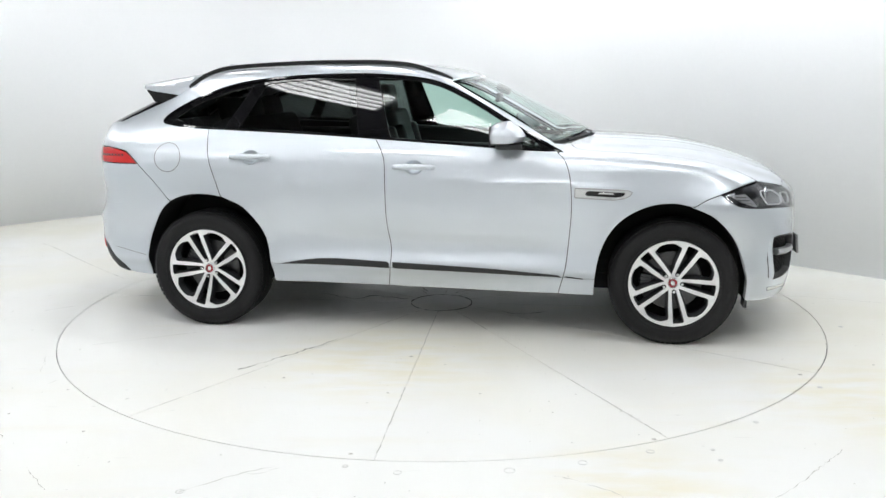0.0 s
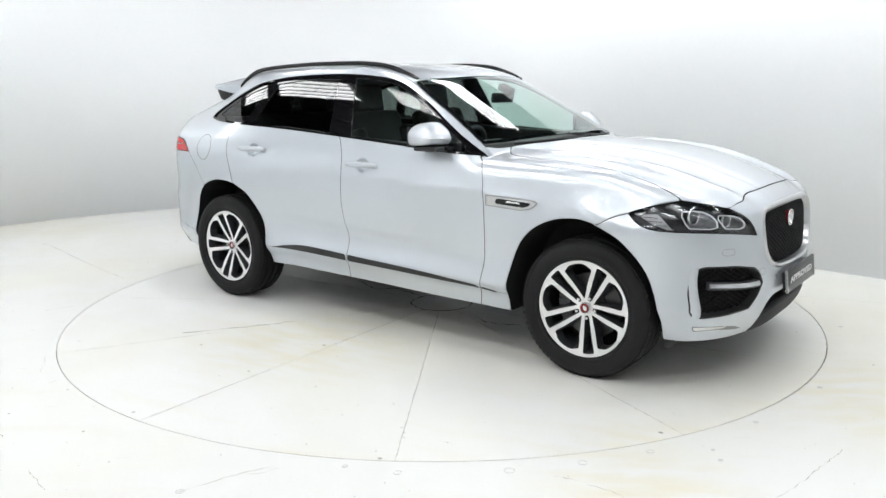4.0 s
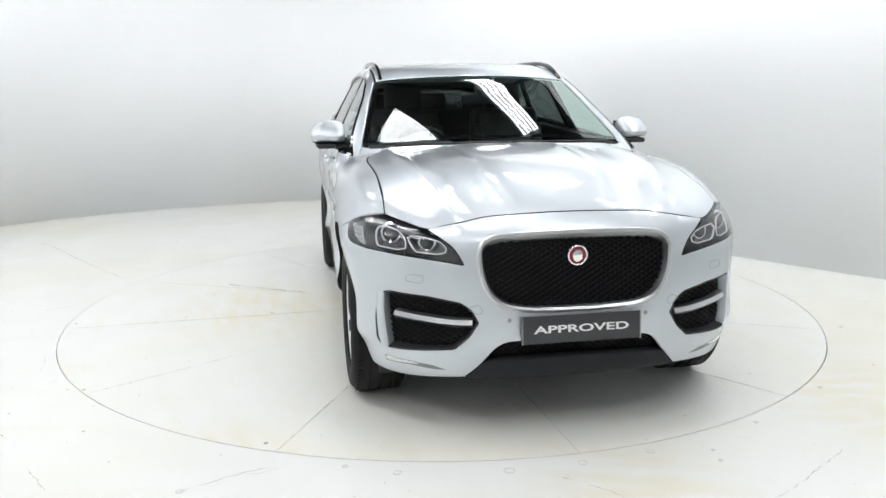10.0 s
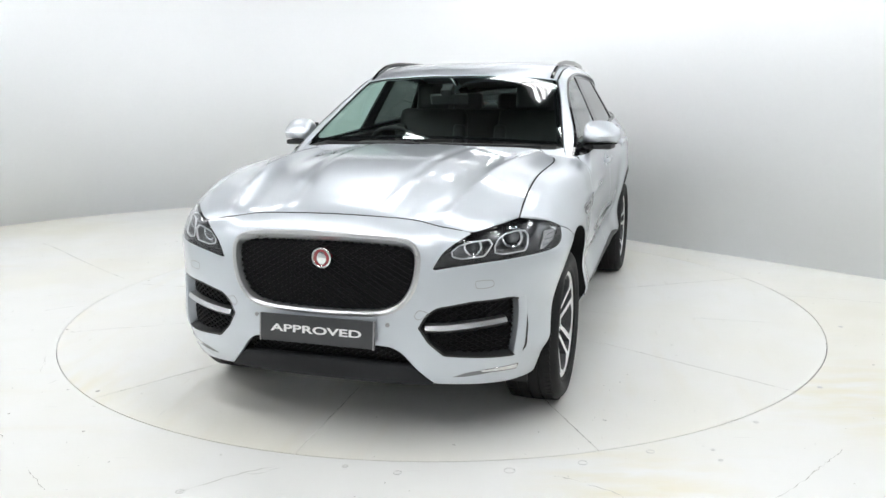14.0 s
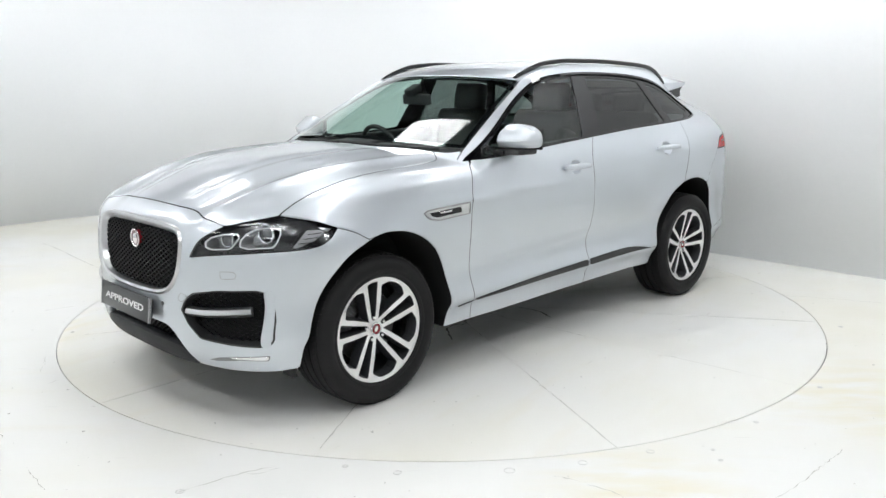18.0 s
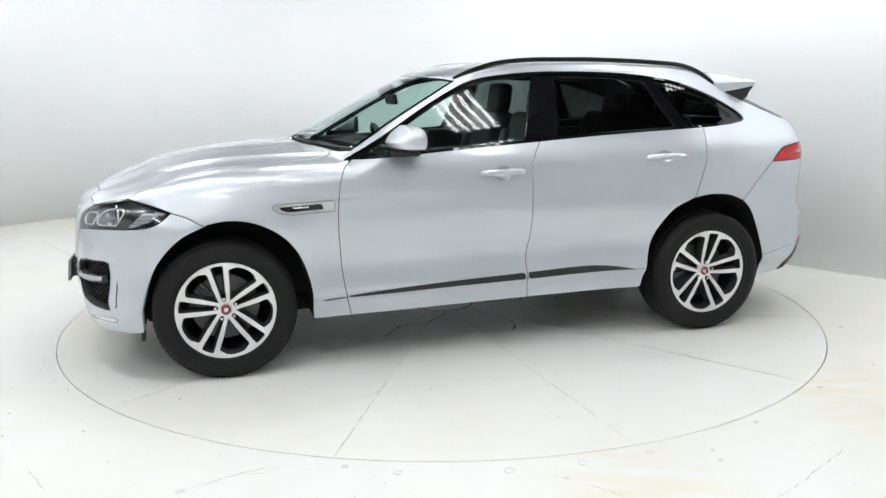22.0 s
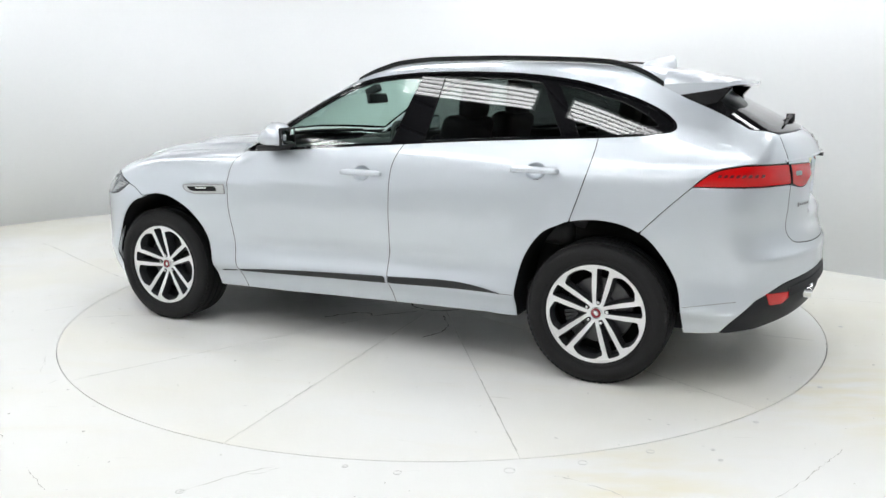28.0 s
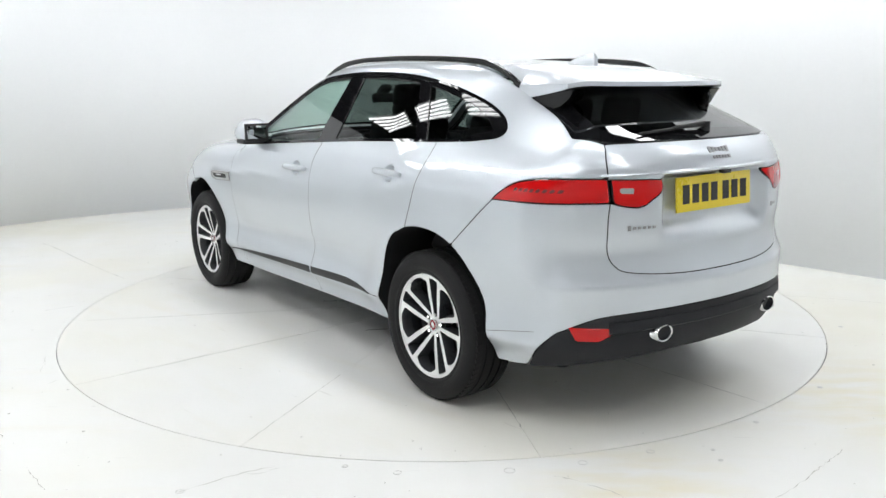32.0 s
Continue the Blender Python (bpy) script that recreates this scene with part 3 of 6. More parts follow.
# ---- the turntable ----
def build_turntable():
    root = new("turntable")
    tagged(root, "round white turntable floor with radial seams", "turntable")
    n, R = 12, 2.466
    for k in range(n):
        a0, a1 = 2 * math.pi * k / n - 0.115, 2 * math.pi * (k + 1) / n - 0.115
        g = 0.0012
        bm = bmesh.new()
        r0 = 0.212
        pts = []
        m = 16
        for i in range(m + 1):
            a = a0 + g / R + (a1 - a0 - 2 * g / R) * i / m
            pts.append((R * math.cos(a), R * math.sin(a)))
        for i in range(m, -1, -1):
            a = a0 + g / r0 + (a1 - a0 - 2 * g / r0) * i / m
            pts.append((r0 * math.cos(a), r0 * math.sin(a)))
        lift = 0.0 if k % 3 else -0.0006
        top = [bm.verts.new((x, y, lift)) for x, y in pts]
        low = [bm.verts.new((x, y, -0.008)) for x, y in pts]
        bm.faces.new(top)
        for i in range(len(pts)):
            j = (i + 1) % len(pts)
            bm.faces.new((top[i], low[i], low[j], top[j]))
        bmesh.ops.recalc_face_normals(bm, faces=bm.faces)
        part("deck_panel", bm, FLOOR, root, "", 0)
    bm = bmesh.new()
    rod(bm, (0, 0, -0.03), (0, 0, 0.0), 0.209, 48)
    part("hub_plate", bm, FLOOR, root, "white round hub plate with chipped edge", 30)
    bm = bmesh.new()
    bmesh.ops.create_circle(bm, cap_ends=True, segments=96, radius=2.46, matrix=Matrix.Translation((0, 0, -0.007)))
    part("under_deck", bm, SEAM, root, "", 0)
    return root


# ---- the car ----
FRONT_EDGE = [(0.755, 1.118), (0.800, 1.075), (0.832, 0.97), (0.843, 0.8), (0.834, 0.638), (0.819, 0.474), (0.803, 0.391), (0.775, 0.275)]
MID_EDGE = [(-0.332, 1.193), (-0.289, 1.117), (-0.268, 1.024), (-0.261, 0.742), (-0.254, 0.646), (-0.238, 0.517), (-0.244, 0.419), (-0.266, 0.288)]
REAR_EDGE = [(-1.407, 1.251), (-1.399, 1.174), (-1.372, 1.053), (-1.301, 0.838)]
ARCH_F = [(1.85, 0.262), (1.845, 0.385), (1.817, 0.503), (1.754, 0.637), (1.642, 0.759), (1.503, 0.828), (1.402, 0.842), (1.272, 0.822), (1.145, 0.752), (1.054, 0.642), (0.998, 0.478), (0.982, 0.275)]
ARCH_R = [(-1.004, 0.293), (-1.011, 0.463), (-1.052, 0.622), (-1.154, 0.764), (-1.272, 0.827), (-1.42, 0.852), (-1.57, 0.834), (-1.693, 0.767), (-1.791, 0.628), (-1.838, 0.504), (-1.86, 0.30)]
DLO_TOP = [(0.785, 1.118), (0.576, 1.231), (0.319, 1.384), (0.16, 1.468), (0.028, 1.523), (-0.126, 1.553), (-0.385, 1.572), (-0.691, 1.572), (-1.0, 1.556), (-1.276, 1.516), (-1.523, 1.443), (-1.678, 1.373), (-1.752, 1.315), (-1.745, 1.282), (-1.66, 1.268)]
HOOD_SIDE = [(0.83, 0.665), (0.855, 0.715), (0.91, 0.757), (1.0, 0.778), (1.12, 0.786), (1.30, 0.783), (1.50, 0.778), (1.70, 0.780), (1.885, 0.788)]
HOOD_FRONT = [(0.72, 0.938), (0.628, 0.915), (0.532, 0.933), (0.341, 0.961), (0.15, 0.971), (0.0, 0.973)]
LAMP_TOP_SIDE = [(1.675, 0.893), (1.75, 0.922)]
SPLIT = [(-1.880, 1.031), (-1.76, 0.917), (-1.648, 0.801)]
GATE_UP = [(0.575, 1.265), (0.597, 1.20), (0.610, 1.13)]
GATE_LOW = [(0.610, 1.03), (0.616, 0.95), (0.608, 0.83), (0.583, 0.768), (0.52, 0.738), (0.3, 0.72), (0.0, 0.717)]


HANDLES = ((-0.088, 1.028), (-1.110, 1.079))


def belt_line(x0, x1, n=24):
    return [(x, float(BELT(x))) for x in np.linspace(x0, x1, n)]


def build_shell(car):
    top_dlo = flow(DLO_TOP, 8)
    dlo = np.vstack([top_dlo, belt_line(-1.62, 0.755, 40)])
    for sgn in (1, -1):
        put = (lambda p: np.array(p)) if sgn > 0 else flip_y
        front_door = np.vstack([line_side(FRONT_EDGE), line_side([(0.775, 0.275), (-0.266, 0.288)], 30), line_side(MID_EDGE)[::-1], line_side(belt_line(-0.332, 0.755))])
        cups = [put(np.array([by_side(cx + 0.054 * math.cos(a), cz + 0.040 * math.sin(a)) for a in np.linspace(0, 2 * math.pi, 28, endpoint=False)])) for cx, cz in HANDLES]
        d1 = skin_panel("front_door", PAINT, car, put(front_door), holes=cups[:1], label="silver front door skin", step=0.024)
        rear_door = np.vstack([line_side(MID_EDGE), line_side([(-0.266, 0.288), (-1.004, 0.293)]), line_side(ARCH_R[:5]), line_side(REAR_EDGE)[::-1], line_side(belt_line(-1.407, -0.332))])
        d2 = skin_panel("rear_door", PAINT, car, put(rear_door), holes=cups[1:], label="silver rear door skin", step=0.024)
        # dark sheet added behind each door skin so that its gaps look shaded
        for d, o in ((d1, front_door), (d2, rear_door)):
            skin_panel("door_shade_sheet", DARK, d, put(o), depth=0.035, edge=False, step=0.08)
        # front wing
        wing = np.vstack([line_side(FRONT_EDGE)[::-1], on_side([(0.795, 1.126)]), on_top([(0.735, 0.785), (0.79, 0.735)]), line_top(HOOD_SIDE), line_side(LAMP_TOP_SIDE[::-1]),
                          line_side([(1.675, 0.892), (1.60, 0.867), (1.525, 0.822)]), line_side(ARCH_F[5:])])
        skin_panel("front_wing", PAINT, car, put(wing), label="silver front wing")
        # side frame with quarter panel
        arch = flow(ARCH_R, 8)
        frame_line = np.vstack([on_side([(0.795, 1.126)]), line_top([(0.735, 0.785), (0.45, 0.722), (0.25, 0.678), (0.095, 0.637)]), line_top([(0.095, 0.637), (-0.3, 0.628), (-0.8, 0.610), (-1.3, 0.583), (-1.7, 0.545)]),
                                line_side([(-1.715, 1.50), (-1.725, 1.466)]), line_side([(-1.725, 1.466), (-1.77, 1.440), (-1.95, 1.362), (-2.10, 1.287)]), line_tail(GATE_UP),
                                on_tail([(0.66, 1.131), (0.71, 1.132), (0.755, 1.132)]), line_side([(-2.10, 1.132), (-1.986, 1.112), (-1.92, 1.07), (-1.880, 1.033)]), line_side(SPLIT),
                                on_side([q for q in arch[::-1] if -1.645 < q[0] < -1.303]), line_side(REAR_EDGE)[::-1], line_side(belt_line(-1.407, -1.62, 8)), line_side(top_dlo[::-1], 2)])
        skin_panel("body_side", PAINT, car, put(frame_line), label="silver side frame, roof pillar and quarter panel", step=0.03)
        # black window surround with its three panes
        p1 = np.vstack([flow(DLO_TOP[:7], 8)[5:], [(-0.365, 1.56)], belt_line(-0.255, 0.68, 16)])
        p2 = np.vstack([[(-0.485, 1.562), (-0.691, 1.562), (-0.9, 1.552), (-1.075, 1.535)], [(-1.17, 1.36), (-1.235, 1.252)], belt_line(-1.22, -0.43, 12)])
        p3 = np.vstack([[(-1.135, 1.527), (-1.276, 1.50), (-1.5, 1.434), (-1.62, 1.375), (-1.69, 1.325), (-1.69, 1.30), (-1.6, 1.282)], belt_line(-1.55, -1.30, 6)])
        shrink = [on_side(inset_loop(resample(np.array(p), 0.03, True), 0.013)) for p in (p1, p2, p3)]
        line = on_side(dlo)
        surround = skin_panel("window_surround", BLACK_GLOSS, car, put(line), holes=[put(s) for s in shrink], depth=0.010, label="black gloss window surround and pillars", gap=0.0, lip=0.012, calm=0.9)
        for s, g, nm in zip(shrink, (GLASS, GLASS_DARK, GLASS_DARK), ("door_window", "door_window", "quarter_window")):
            w = skin_panel(nm, g, car, put(s), depth=0.015, edge=False, gap=-0.006, step=0.05, calm=0.9)
            w.visible_shadow = False
        strip_along("window_trim", BLACK_GLOSS, car, put(line), [(-0.007, -0.012), (-0.007, 0.002), (0.007, 0.002), (0.007, -0.012)], closed=True)
        # black strip low on the doors
        up = [(0.93, 0.386), (0.8, 0.398), (0.647, 0.412), (0.319, 0.433), (-0.244, 0.452), (-0.608, 0.463), (-0.796, 0.449), (-0.936, 0.424)]
        dn = [(-0.936, 0.424), (-0.64, 0.424), (-0.244, 0.413), (0.287, 0.403), (0.93, 0.386)]
        strip = np.vstack([line_side(up, 6), line_side(dn, 8)])
        for a, b in ((0.93, 0.806), (0.796, -0.235), (-0.243, -0.94)):
            piece = [q for q in resample(strip, 0.01, True) if b <= q[0] <= a]
            skin_panel("sill_strip", BLACK_PLASTIC, car, put(piece), depth=-0.006, gap=0.0, step=0.04, label="black plastic sill strip", lip=0.012)
        # dark strips sunk in the panel joints to stand for their shade
        for ln, w in ((line_side(FRONT_EDGE), 0.0026), (line_side(MID_EDGE), 0.0026), (line_side(REAR_EDGE), 0.0022), (line_side(SPLIT), 0.0010), (line_top(HOOD_SIDE), 0.0018), (line_nose(HOOD_FRONT), 0.0020), (line_tail(GATE_LOW), 0.0026),
                      (line_tail(GATE_UP), 0.0014), (line_side([(1.675, 0.892), (1.60, 0.867), (1.525, 0.822)]), 0.0010)):
            strip_along("gap_shade_strip", DARK, car, put(resample(ln, 0.02)), [(-w, -0.010), (-w, -0.0016), (w, -0.0016), (w, -0.010)])
    build_front(car)
    build_rear(car)
    # bonnet
    half = np.vstack([line_top([(0.99, 0.0), (0.95, 0.33), (0.83, 0.665)]), line_top(HOOD_SIDE), line_nose(HOOD_FRONT)])
    full = np.vstack([half, flip_y(half)])
    skin_panel("bonnet", PAINT, car, full, label="silver bonnet with four raised folds", step=0.018)
    # windscreen
    half = np.vstack([line_top([(0.225, 0.0), (0.185, 0.33), (0.095, 0.626)]), line_top([(0.095, 0.626), (0.25, 0.667), (0.45, 0.711), (0.715, 0.777)]), line_top([(0.715, 0.777), (0.80, 0.62), (0.895, 0.33), (0.94, 0.0)])])
    full = np.vstack([half, flip_y(half)])
    w = skin_panel("windscreen", GLASS, car, full, depth=0.004, edge=False, gap=0.0)
    w.visible_shadow = False
    inner = on_top(inset_loop(resample(full[:, :2], 0.04, True), 0.030))
    skin_panel("windscreen_band", BLACK_GLOSS, w, full, holes=[inner], depth=0.006, edge=False, gap=0.0, label="black printed border of the windscreen")
    # roof
    half = np.vstack([line_top([(0.235, 0.0), (0.195, 0.33), (0.10, 0.632)]), line_top([(0.10, 0.632), (-0.3, 0.622), (-0.8, 0.604), (-1.3, 0.575), (-1.7, 0.538)]), line_top([(-1.7, 0.538), (-1.72, 0.3), (-1.725, 0.0)])])
    full = np.vstack([half, flip_y(half)])
    skin_panel("roof", PAINT, car, full, label="silver roof skin")


def build_front(car):
    half_lamp = np.vstack([line_nose([(0.487, 0.768), (0.535, 0.845), (0.628, 0.911)]), on_nose([(0.72, 0.935)]), on_top([(1.885, 0.790)]) - [0, 0, 0.003], line_side(LAMP_TOP_SIDE[::-1]), line_side([(1.675, 0.893), (1.73, 0.848), (1.797, 0.822), (1.90, 0.812)]),
                           line_nose([(0.80, 0.808), (0.68, 0.796), (0.57, 0.782), (0.487, 0.768)])])
    for put in (lambda p: np.array(p), flip_y):
        build_headlamp(car, put, half_lamp)
    grille = [(0.0, 0.901), (0.2, 0.899), (0.34, 0.890), (0.405, 0.868), (0.431, 0.82), (0.425, 0.73), (0.40, 0.66), (0.35, 0.604), (0.27, 0.577), (0.13, 0.568), (0.0, 0.566)]
    g = np.vstack([line_nose(grille, 6), flip_y(line_nose(grille, 6))])
    fog_pts = [(0.432, 0.523), (0.462, 0.579), (0.507, 0.609), (0.644, 0.634), (0.79, 0.642), (0.825, 0.628), (0.838, 0.59), (0.846, 0.507), (0.843, 0.42), (0.825, 0.392), (0.79, 0.383), (0.66, 0.392), (0.532, 0.402), (0.47, 0.46)]
    fog = on_nose(resample(fog_pts, 0.012, True))
    half = np.vstack([line_nose(HOOD_FRONT[1:][::-1]), line_nose([(0.628, 0.911), (0.535, 0.845), (0.487, 0.768)]),
                      line_nose([(0.487, 0.768), (0.57, 0.782), (0.68, 0.796), (0.80, 0.808)]), line_side([(1.90, 0.812), (1.797, 0.822), (1.73, 0.848), (1.675, 0.892)]), line_side([(1.675, 0.892), (1.60, 0.867), (1.525, 0.822)]),
                      line_side(ARCH_F[:6])[::-1], line_side([(1.85, 0.262), (1.93, 0.255), (2.0, 0.255)]), line_nose([(0.70, 0.258), (0.485, 0.266)]), line_nose([(0.485, 0.266), (0.42, 0.335), (0.343, 0.421), (0.25, 0.441), (0.0, 0.442)])])
    full = np.vstack([half, flip_y(half)])
    skin_panel("front_bumper", PAINT, car, full, "nose", holes=[g, fog, flip_y(fog)], step=0.025, label="silver front bumper skin", lip=0.03)
    # grille: satin frame, dark back, woven mesh
    strip_along("grille_frame", SATIN, car, resample(g, 0.02, True), [(-0.024, -0.03), (-0.016, 0.004), (-0.004, 0.010), (0.006, 0.002), (0.006, -0.03)], closed=True, label="satin chrome grille frame")
    skin_panel("grille_back", DARK, car, g, "nose", depth=0.05, edge=False, gap=-0.01)
    lattice(car, g, 0.024, "grille_mesh", "black woven grille mesh", 0.022)
    bm = bmesh.new()
    rod(bm, (2.165, 0, 0.797), (2.190, 0, 0.797), 0.041, 40)
    badge = part("badge", bm, RED_BADGE, car, "round red enamel badge", 30)
    bm = bmesh.new()
    bmesh.ops.create_uvsphere(bm, u_segments=24, v_segments=12, radius=1.0, matrix=Matrix.Translation((2.190, 0, 0.795)) @ Matrix.Diagonal((0.006, 0.022, 0.028, 1)))
    part("emblem", bm, CHROME, badge, "plain chrome boss of the badge")
    bm = bmesh.new()
    torus(bm, (2.19, 0, 0.797), 0.041, 0.0045, "x")
    part("ring", bm, CHROME, badge)
    # lower intake and chin
    lip = np.vstack([line_nose([(0.0, 0.442), (0.25, 0.441), (0.343, 0.421), (0.42, 0.335), (0.45, 0.30)]), line_nose([(0.45, 0.30), (0.2, 0.352), (0.0, 0.356)])])
    full = np.vstack([lip, flip_y(lip)])
    back = np.vstack([line_nose([(0.0, 0.452), (0.25, 0.451), (0.353, 0.431), (0.44, 0.335), (0.50, 0.275)]), line_nose([(0.50, 0.270), (0.2, 0.272), (0.0, 0.272)])])
    skin_panel("lower_intake", DARK, car, np.vstack([back, flip_y(back)]), "nose", depth=0.07, edge=False, gap=0.0)
    lattice(car, full, 0.022, "intake_mesh", "black mesh in the lower intake", 0.045)
    chin = np.vstack([line_nose([(0.0, 0.358), (0.2, 0.354), (0.38, 0.345), (0.425, 0.327), (0.482, 0.265)]), line_nose([(0.482, 0.262), (0.3, 0.258), (0.0, 0.258)])])
    full = np.vstack([chin, flip_y(chin)])
    skin_panel("chin_guard", CHARCOAL, car, full, "nose", depth=0.0, gap=0.0, label="charcoal plastic chin guard", lip=0.04)
    for put in (lambda p: np.array(p), flip_y):
        skin_panel("fog_recess", DARK, car, put(fog), "nose", depth=0.055, edge=False, gap=-0.01)
        lattice(car, put(fog), 0.024, "fog_mesh", "black mesh in the side intake", 0.04)
        strip_along("fog_bezel", BLACK_PLASTIC, car, put(fog), [(-0.01, -0.05), (-0.006, -0.002), (0.004, -0.002), (0.004, -0.05)], closed=True)
        bar = line_nose([(0.458, 0.518), (0.55, 0.520), (0.66, 0.531), (0.772, 0.543)], 8)
        strip_along("fog_blade", SATIN, car, put(bar), [(-0.018, -0.035), (-0.019, -0.014), (-0.004, 0.004), (0.016, -0.004), (0.020, -0.035)], label="satin chrome blade across the side intake")
        fin = line_nose([(0.828, 0.640), (0.831, 0.58), (0.829, 0.51), (0.824, 0.45), (0.814, 0.388)], 8)
        strip_along("fog_fin", PAINT, car, put(fin), [(-0.026, -0.05), (-0.026, -0.004), (-0.016, 0.003), (0.012, 0.001), (0.030, -0.008), (0.030, -0.05)], label="silver upright fin of the side intake")
        drl = on_nose([(0.560, 0.305), (0.62, 0.326), (0.70, 0.337), (0.812, 0.342), (0.80, 0.314), (0.711, 0.318), (0.60, 0.304)])
        # the slot's shade is laid on as a darker grey panel
        low = skin_panel("low_lamp", SHADED_PAINT, car, put(drl), "nose", depth=-0.001, step=0.02, gap=0.0, lip=0.004, label="shade-grey copy of the bumper paint in the slot of the slim lower lamp")
        drl = on_nose([(0.672, 0.332), (0.74, 0.337), (0.806, 0.339), (0.799, 0.319), (0.74, 0.322), (0.68, 0.325)])
        skin_panel("lamp_strip", CHROME, low, put(drl), "nose", depth=-0.003, step=0.02, gap=0.0, lip=0.003, label="bright strip of the lower lamp")
        cap = line_nose([(0.655, 0.72), (0.715, 0.722), (0.72, 0.695), (0.66, 0.69), (0.655, 0.72)], 2)
        strip_along("washer_cap", STEEL, car, put(cap[:-1]), [(-0.0012, -0.001), (-0.0012, 0.0006), (0.0012, 0.0006), (0.0012, -0.001)], closed=True)
        eye = line_nose([(0.455, 0.57), (0.475, 0.585), (0.435, 0.60), (0.415, 0.575), (0.43, 0.56), (0.455, 0.57)], 2)
        strip_along("tow_cap", STEEL, car, put(eye[:-1]), [(-0.0012, -0.001), (-0.0012, 0.0006), (0.0012, 0.0006), (0.0012, -0.001)], closed=True)
        s = by_nose(0.305, 0.535)
        s = put(np.array([s]))[0]
        bm = bmesh.new()
        rod(bm, (s[0] - 0.01, s[1], s[2]), (s[0] + 0.003, s[1], s[2]), 0.009, 20)
        part("parking_sensor", bm, STEEL, car, "", 30)
    # show plate
    bm = bmesh.new()
    box(bm, (0.012, 0.53, 0.118), (2.262, 0, 0.4985), pose(0, 0, 0, 0, -6, 0), 0.004)
    plate = part("front_plate", bm, PLATE_GREY, car, "grey show plate with white lettering", 30)
    bm = bmesh.new()
    box(bm, (0.02, 0.46, 0.085), (2.242, 0, 0.4985), pose(0, 0, 0, 0, -6, 0), 0.004)
    part("plate_bracket", bm, BLACK_PLASTIC, plate)
    for y in (0.262, -0.262):
        bm = bmesh.new()
        box(bm, (0.014, 0.006, 0.12), (2.2635, y, 0.4985), pose(0, 0, 0, 0, -6, 0), 0.001)
        part("plate_edge", bm, STEEL, plate)
    cu = bpy.data.curves.new("approved", "FONT")
    cu.body, cu.size, cu.align_x, cu.align_y, cu.extrude, cu.offset = "APPROVED", 0.066, "CENTER", "CENTER", 0.0006, 0.0015
    tmp = bpy.data.objects.new("tmp", cu)
    me = bpy.data.meshes.new_from_object(tmp)
    bpy.data.objects.remove(tmp)
    me.transform(pose(2.2695, 0, 0.4985, 0, -6, 0) @ pose(0, 0, 0, 90, 0, 90) @ Matrix.Diagonal((1.28, 0.66, 1, 1)))
    link("lettering", me, WHITE_INK, plate, "white word APPROVED")


def torus(bm, at, R, r, axis="y", n=40, m=10):
    grid = []
    for i in range(n):
        a = 2 * math.pi * i / n
        ring = []
        for j in range(m):
            b = 2 * math.pi * j / m
            u, v, w = (R + r * math.cos(b)) * math.cos(a), (R + r * math.cos(b)) * math.sin(a), r * math.sin(b)
            p = {"x": (w, u, v), "y": (u, w, v), "z": (u, v, w)}[axis]
            ring.append(bm.verts.new(Vector(at) + Vector(p)))
        grid.append(ring)
    for i in range(n):
        for j in range(m):
            bm.faces.new((grid[i][j], grid[(i + 1) % n][j], grid[(i + 1) % n][(j + 1) % m], grid[i][(j + 1) % m]))
    bmesh.ops.recalc_face_normals(bm, faces=bm.faces)
    return bm


def lattice(car, loop, pitch, name, label, depth):
    """Crossing bars laid on the skin inside a loop."""
    q = to_nose(loop)
    lo, hi = q.min(0), q.max(0)
    segs = []
    for slope in (0.62, -0.62):
        for c in np.arange(-2.0, 2.0, pitch):
            xs = np.arange(lo[0], hi[0], pitch / 2)
            line = np.stack([xs, (lo[1] + hi[1]) / 2 + c + slope * (xs - (lo[0] + hi[0]) / 2)], 1)
            ok = within(line, q)
            for i in range(len(xs) - 1):
                if ok[i] and ok[i + 1]:
                    segs.append((line[i], line[i + 1]))
    if not segs:
        return
    a, b = np.array(segs).transpose(1, 0, 2)
    d = b - a
    n2 = np.stack([-d[:, 1], d[:, 0]], 1)
    n2 = n2 / np.linalg.norm(n2, axis=1, keepdims=True) * 0.0022
    quads = [from_nose(p) for p in (a - n2, b - n2, b + n2, a + n2)]
    nn = skin_normal(from_nose((a + b) / 2))
    verts, faces = [], []
    for i in range(len(a)):
        k = len(verts)
        for dz in (depth, depth + 0.008):
            verts += [quads[j][i] - nn[i] * dz for j in range(4)]
        faces += [(k, k + 1, k + 2, k + 3), (k, k + 4, k + 5, k + 1), (k + 3, k + 2, k + 6, k + 7)]
    me = mesh_from(name, verts, faces, smooth=False)
    tagged(link(name, me, MESH_BLACK, car, label), kind="stuff")


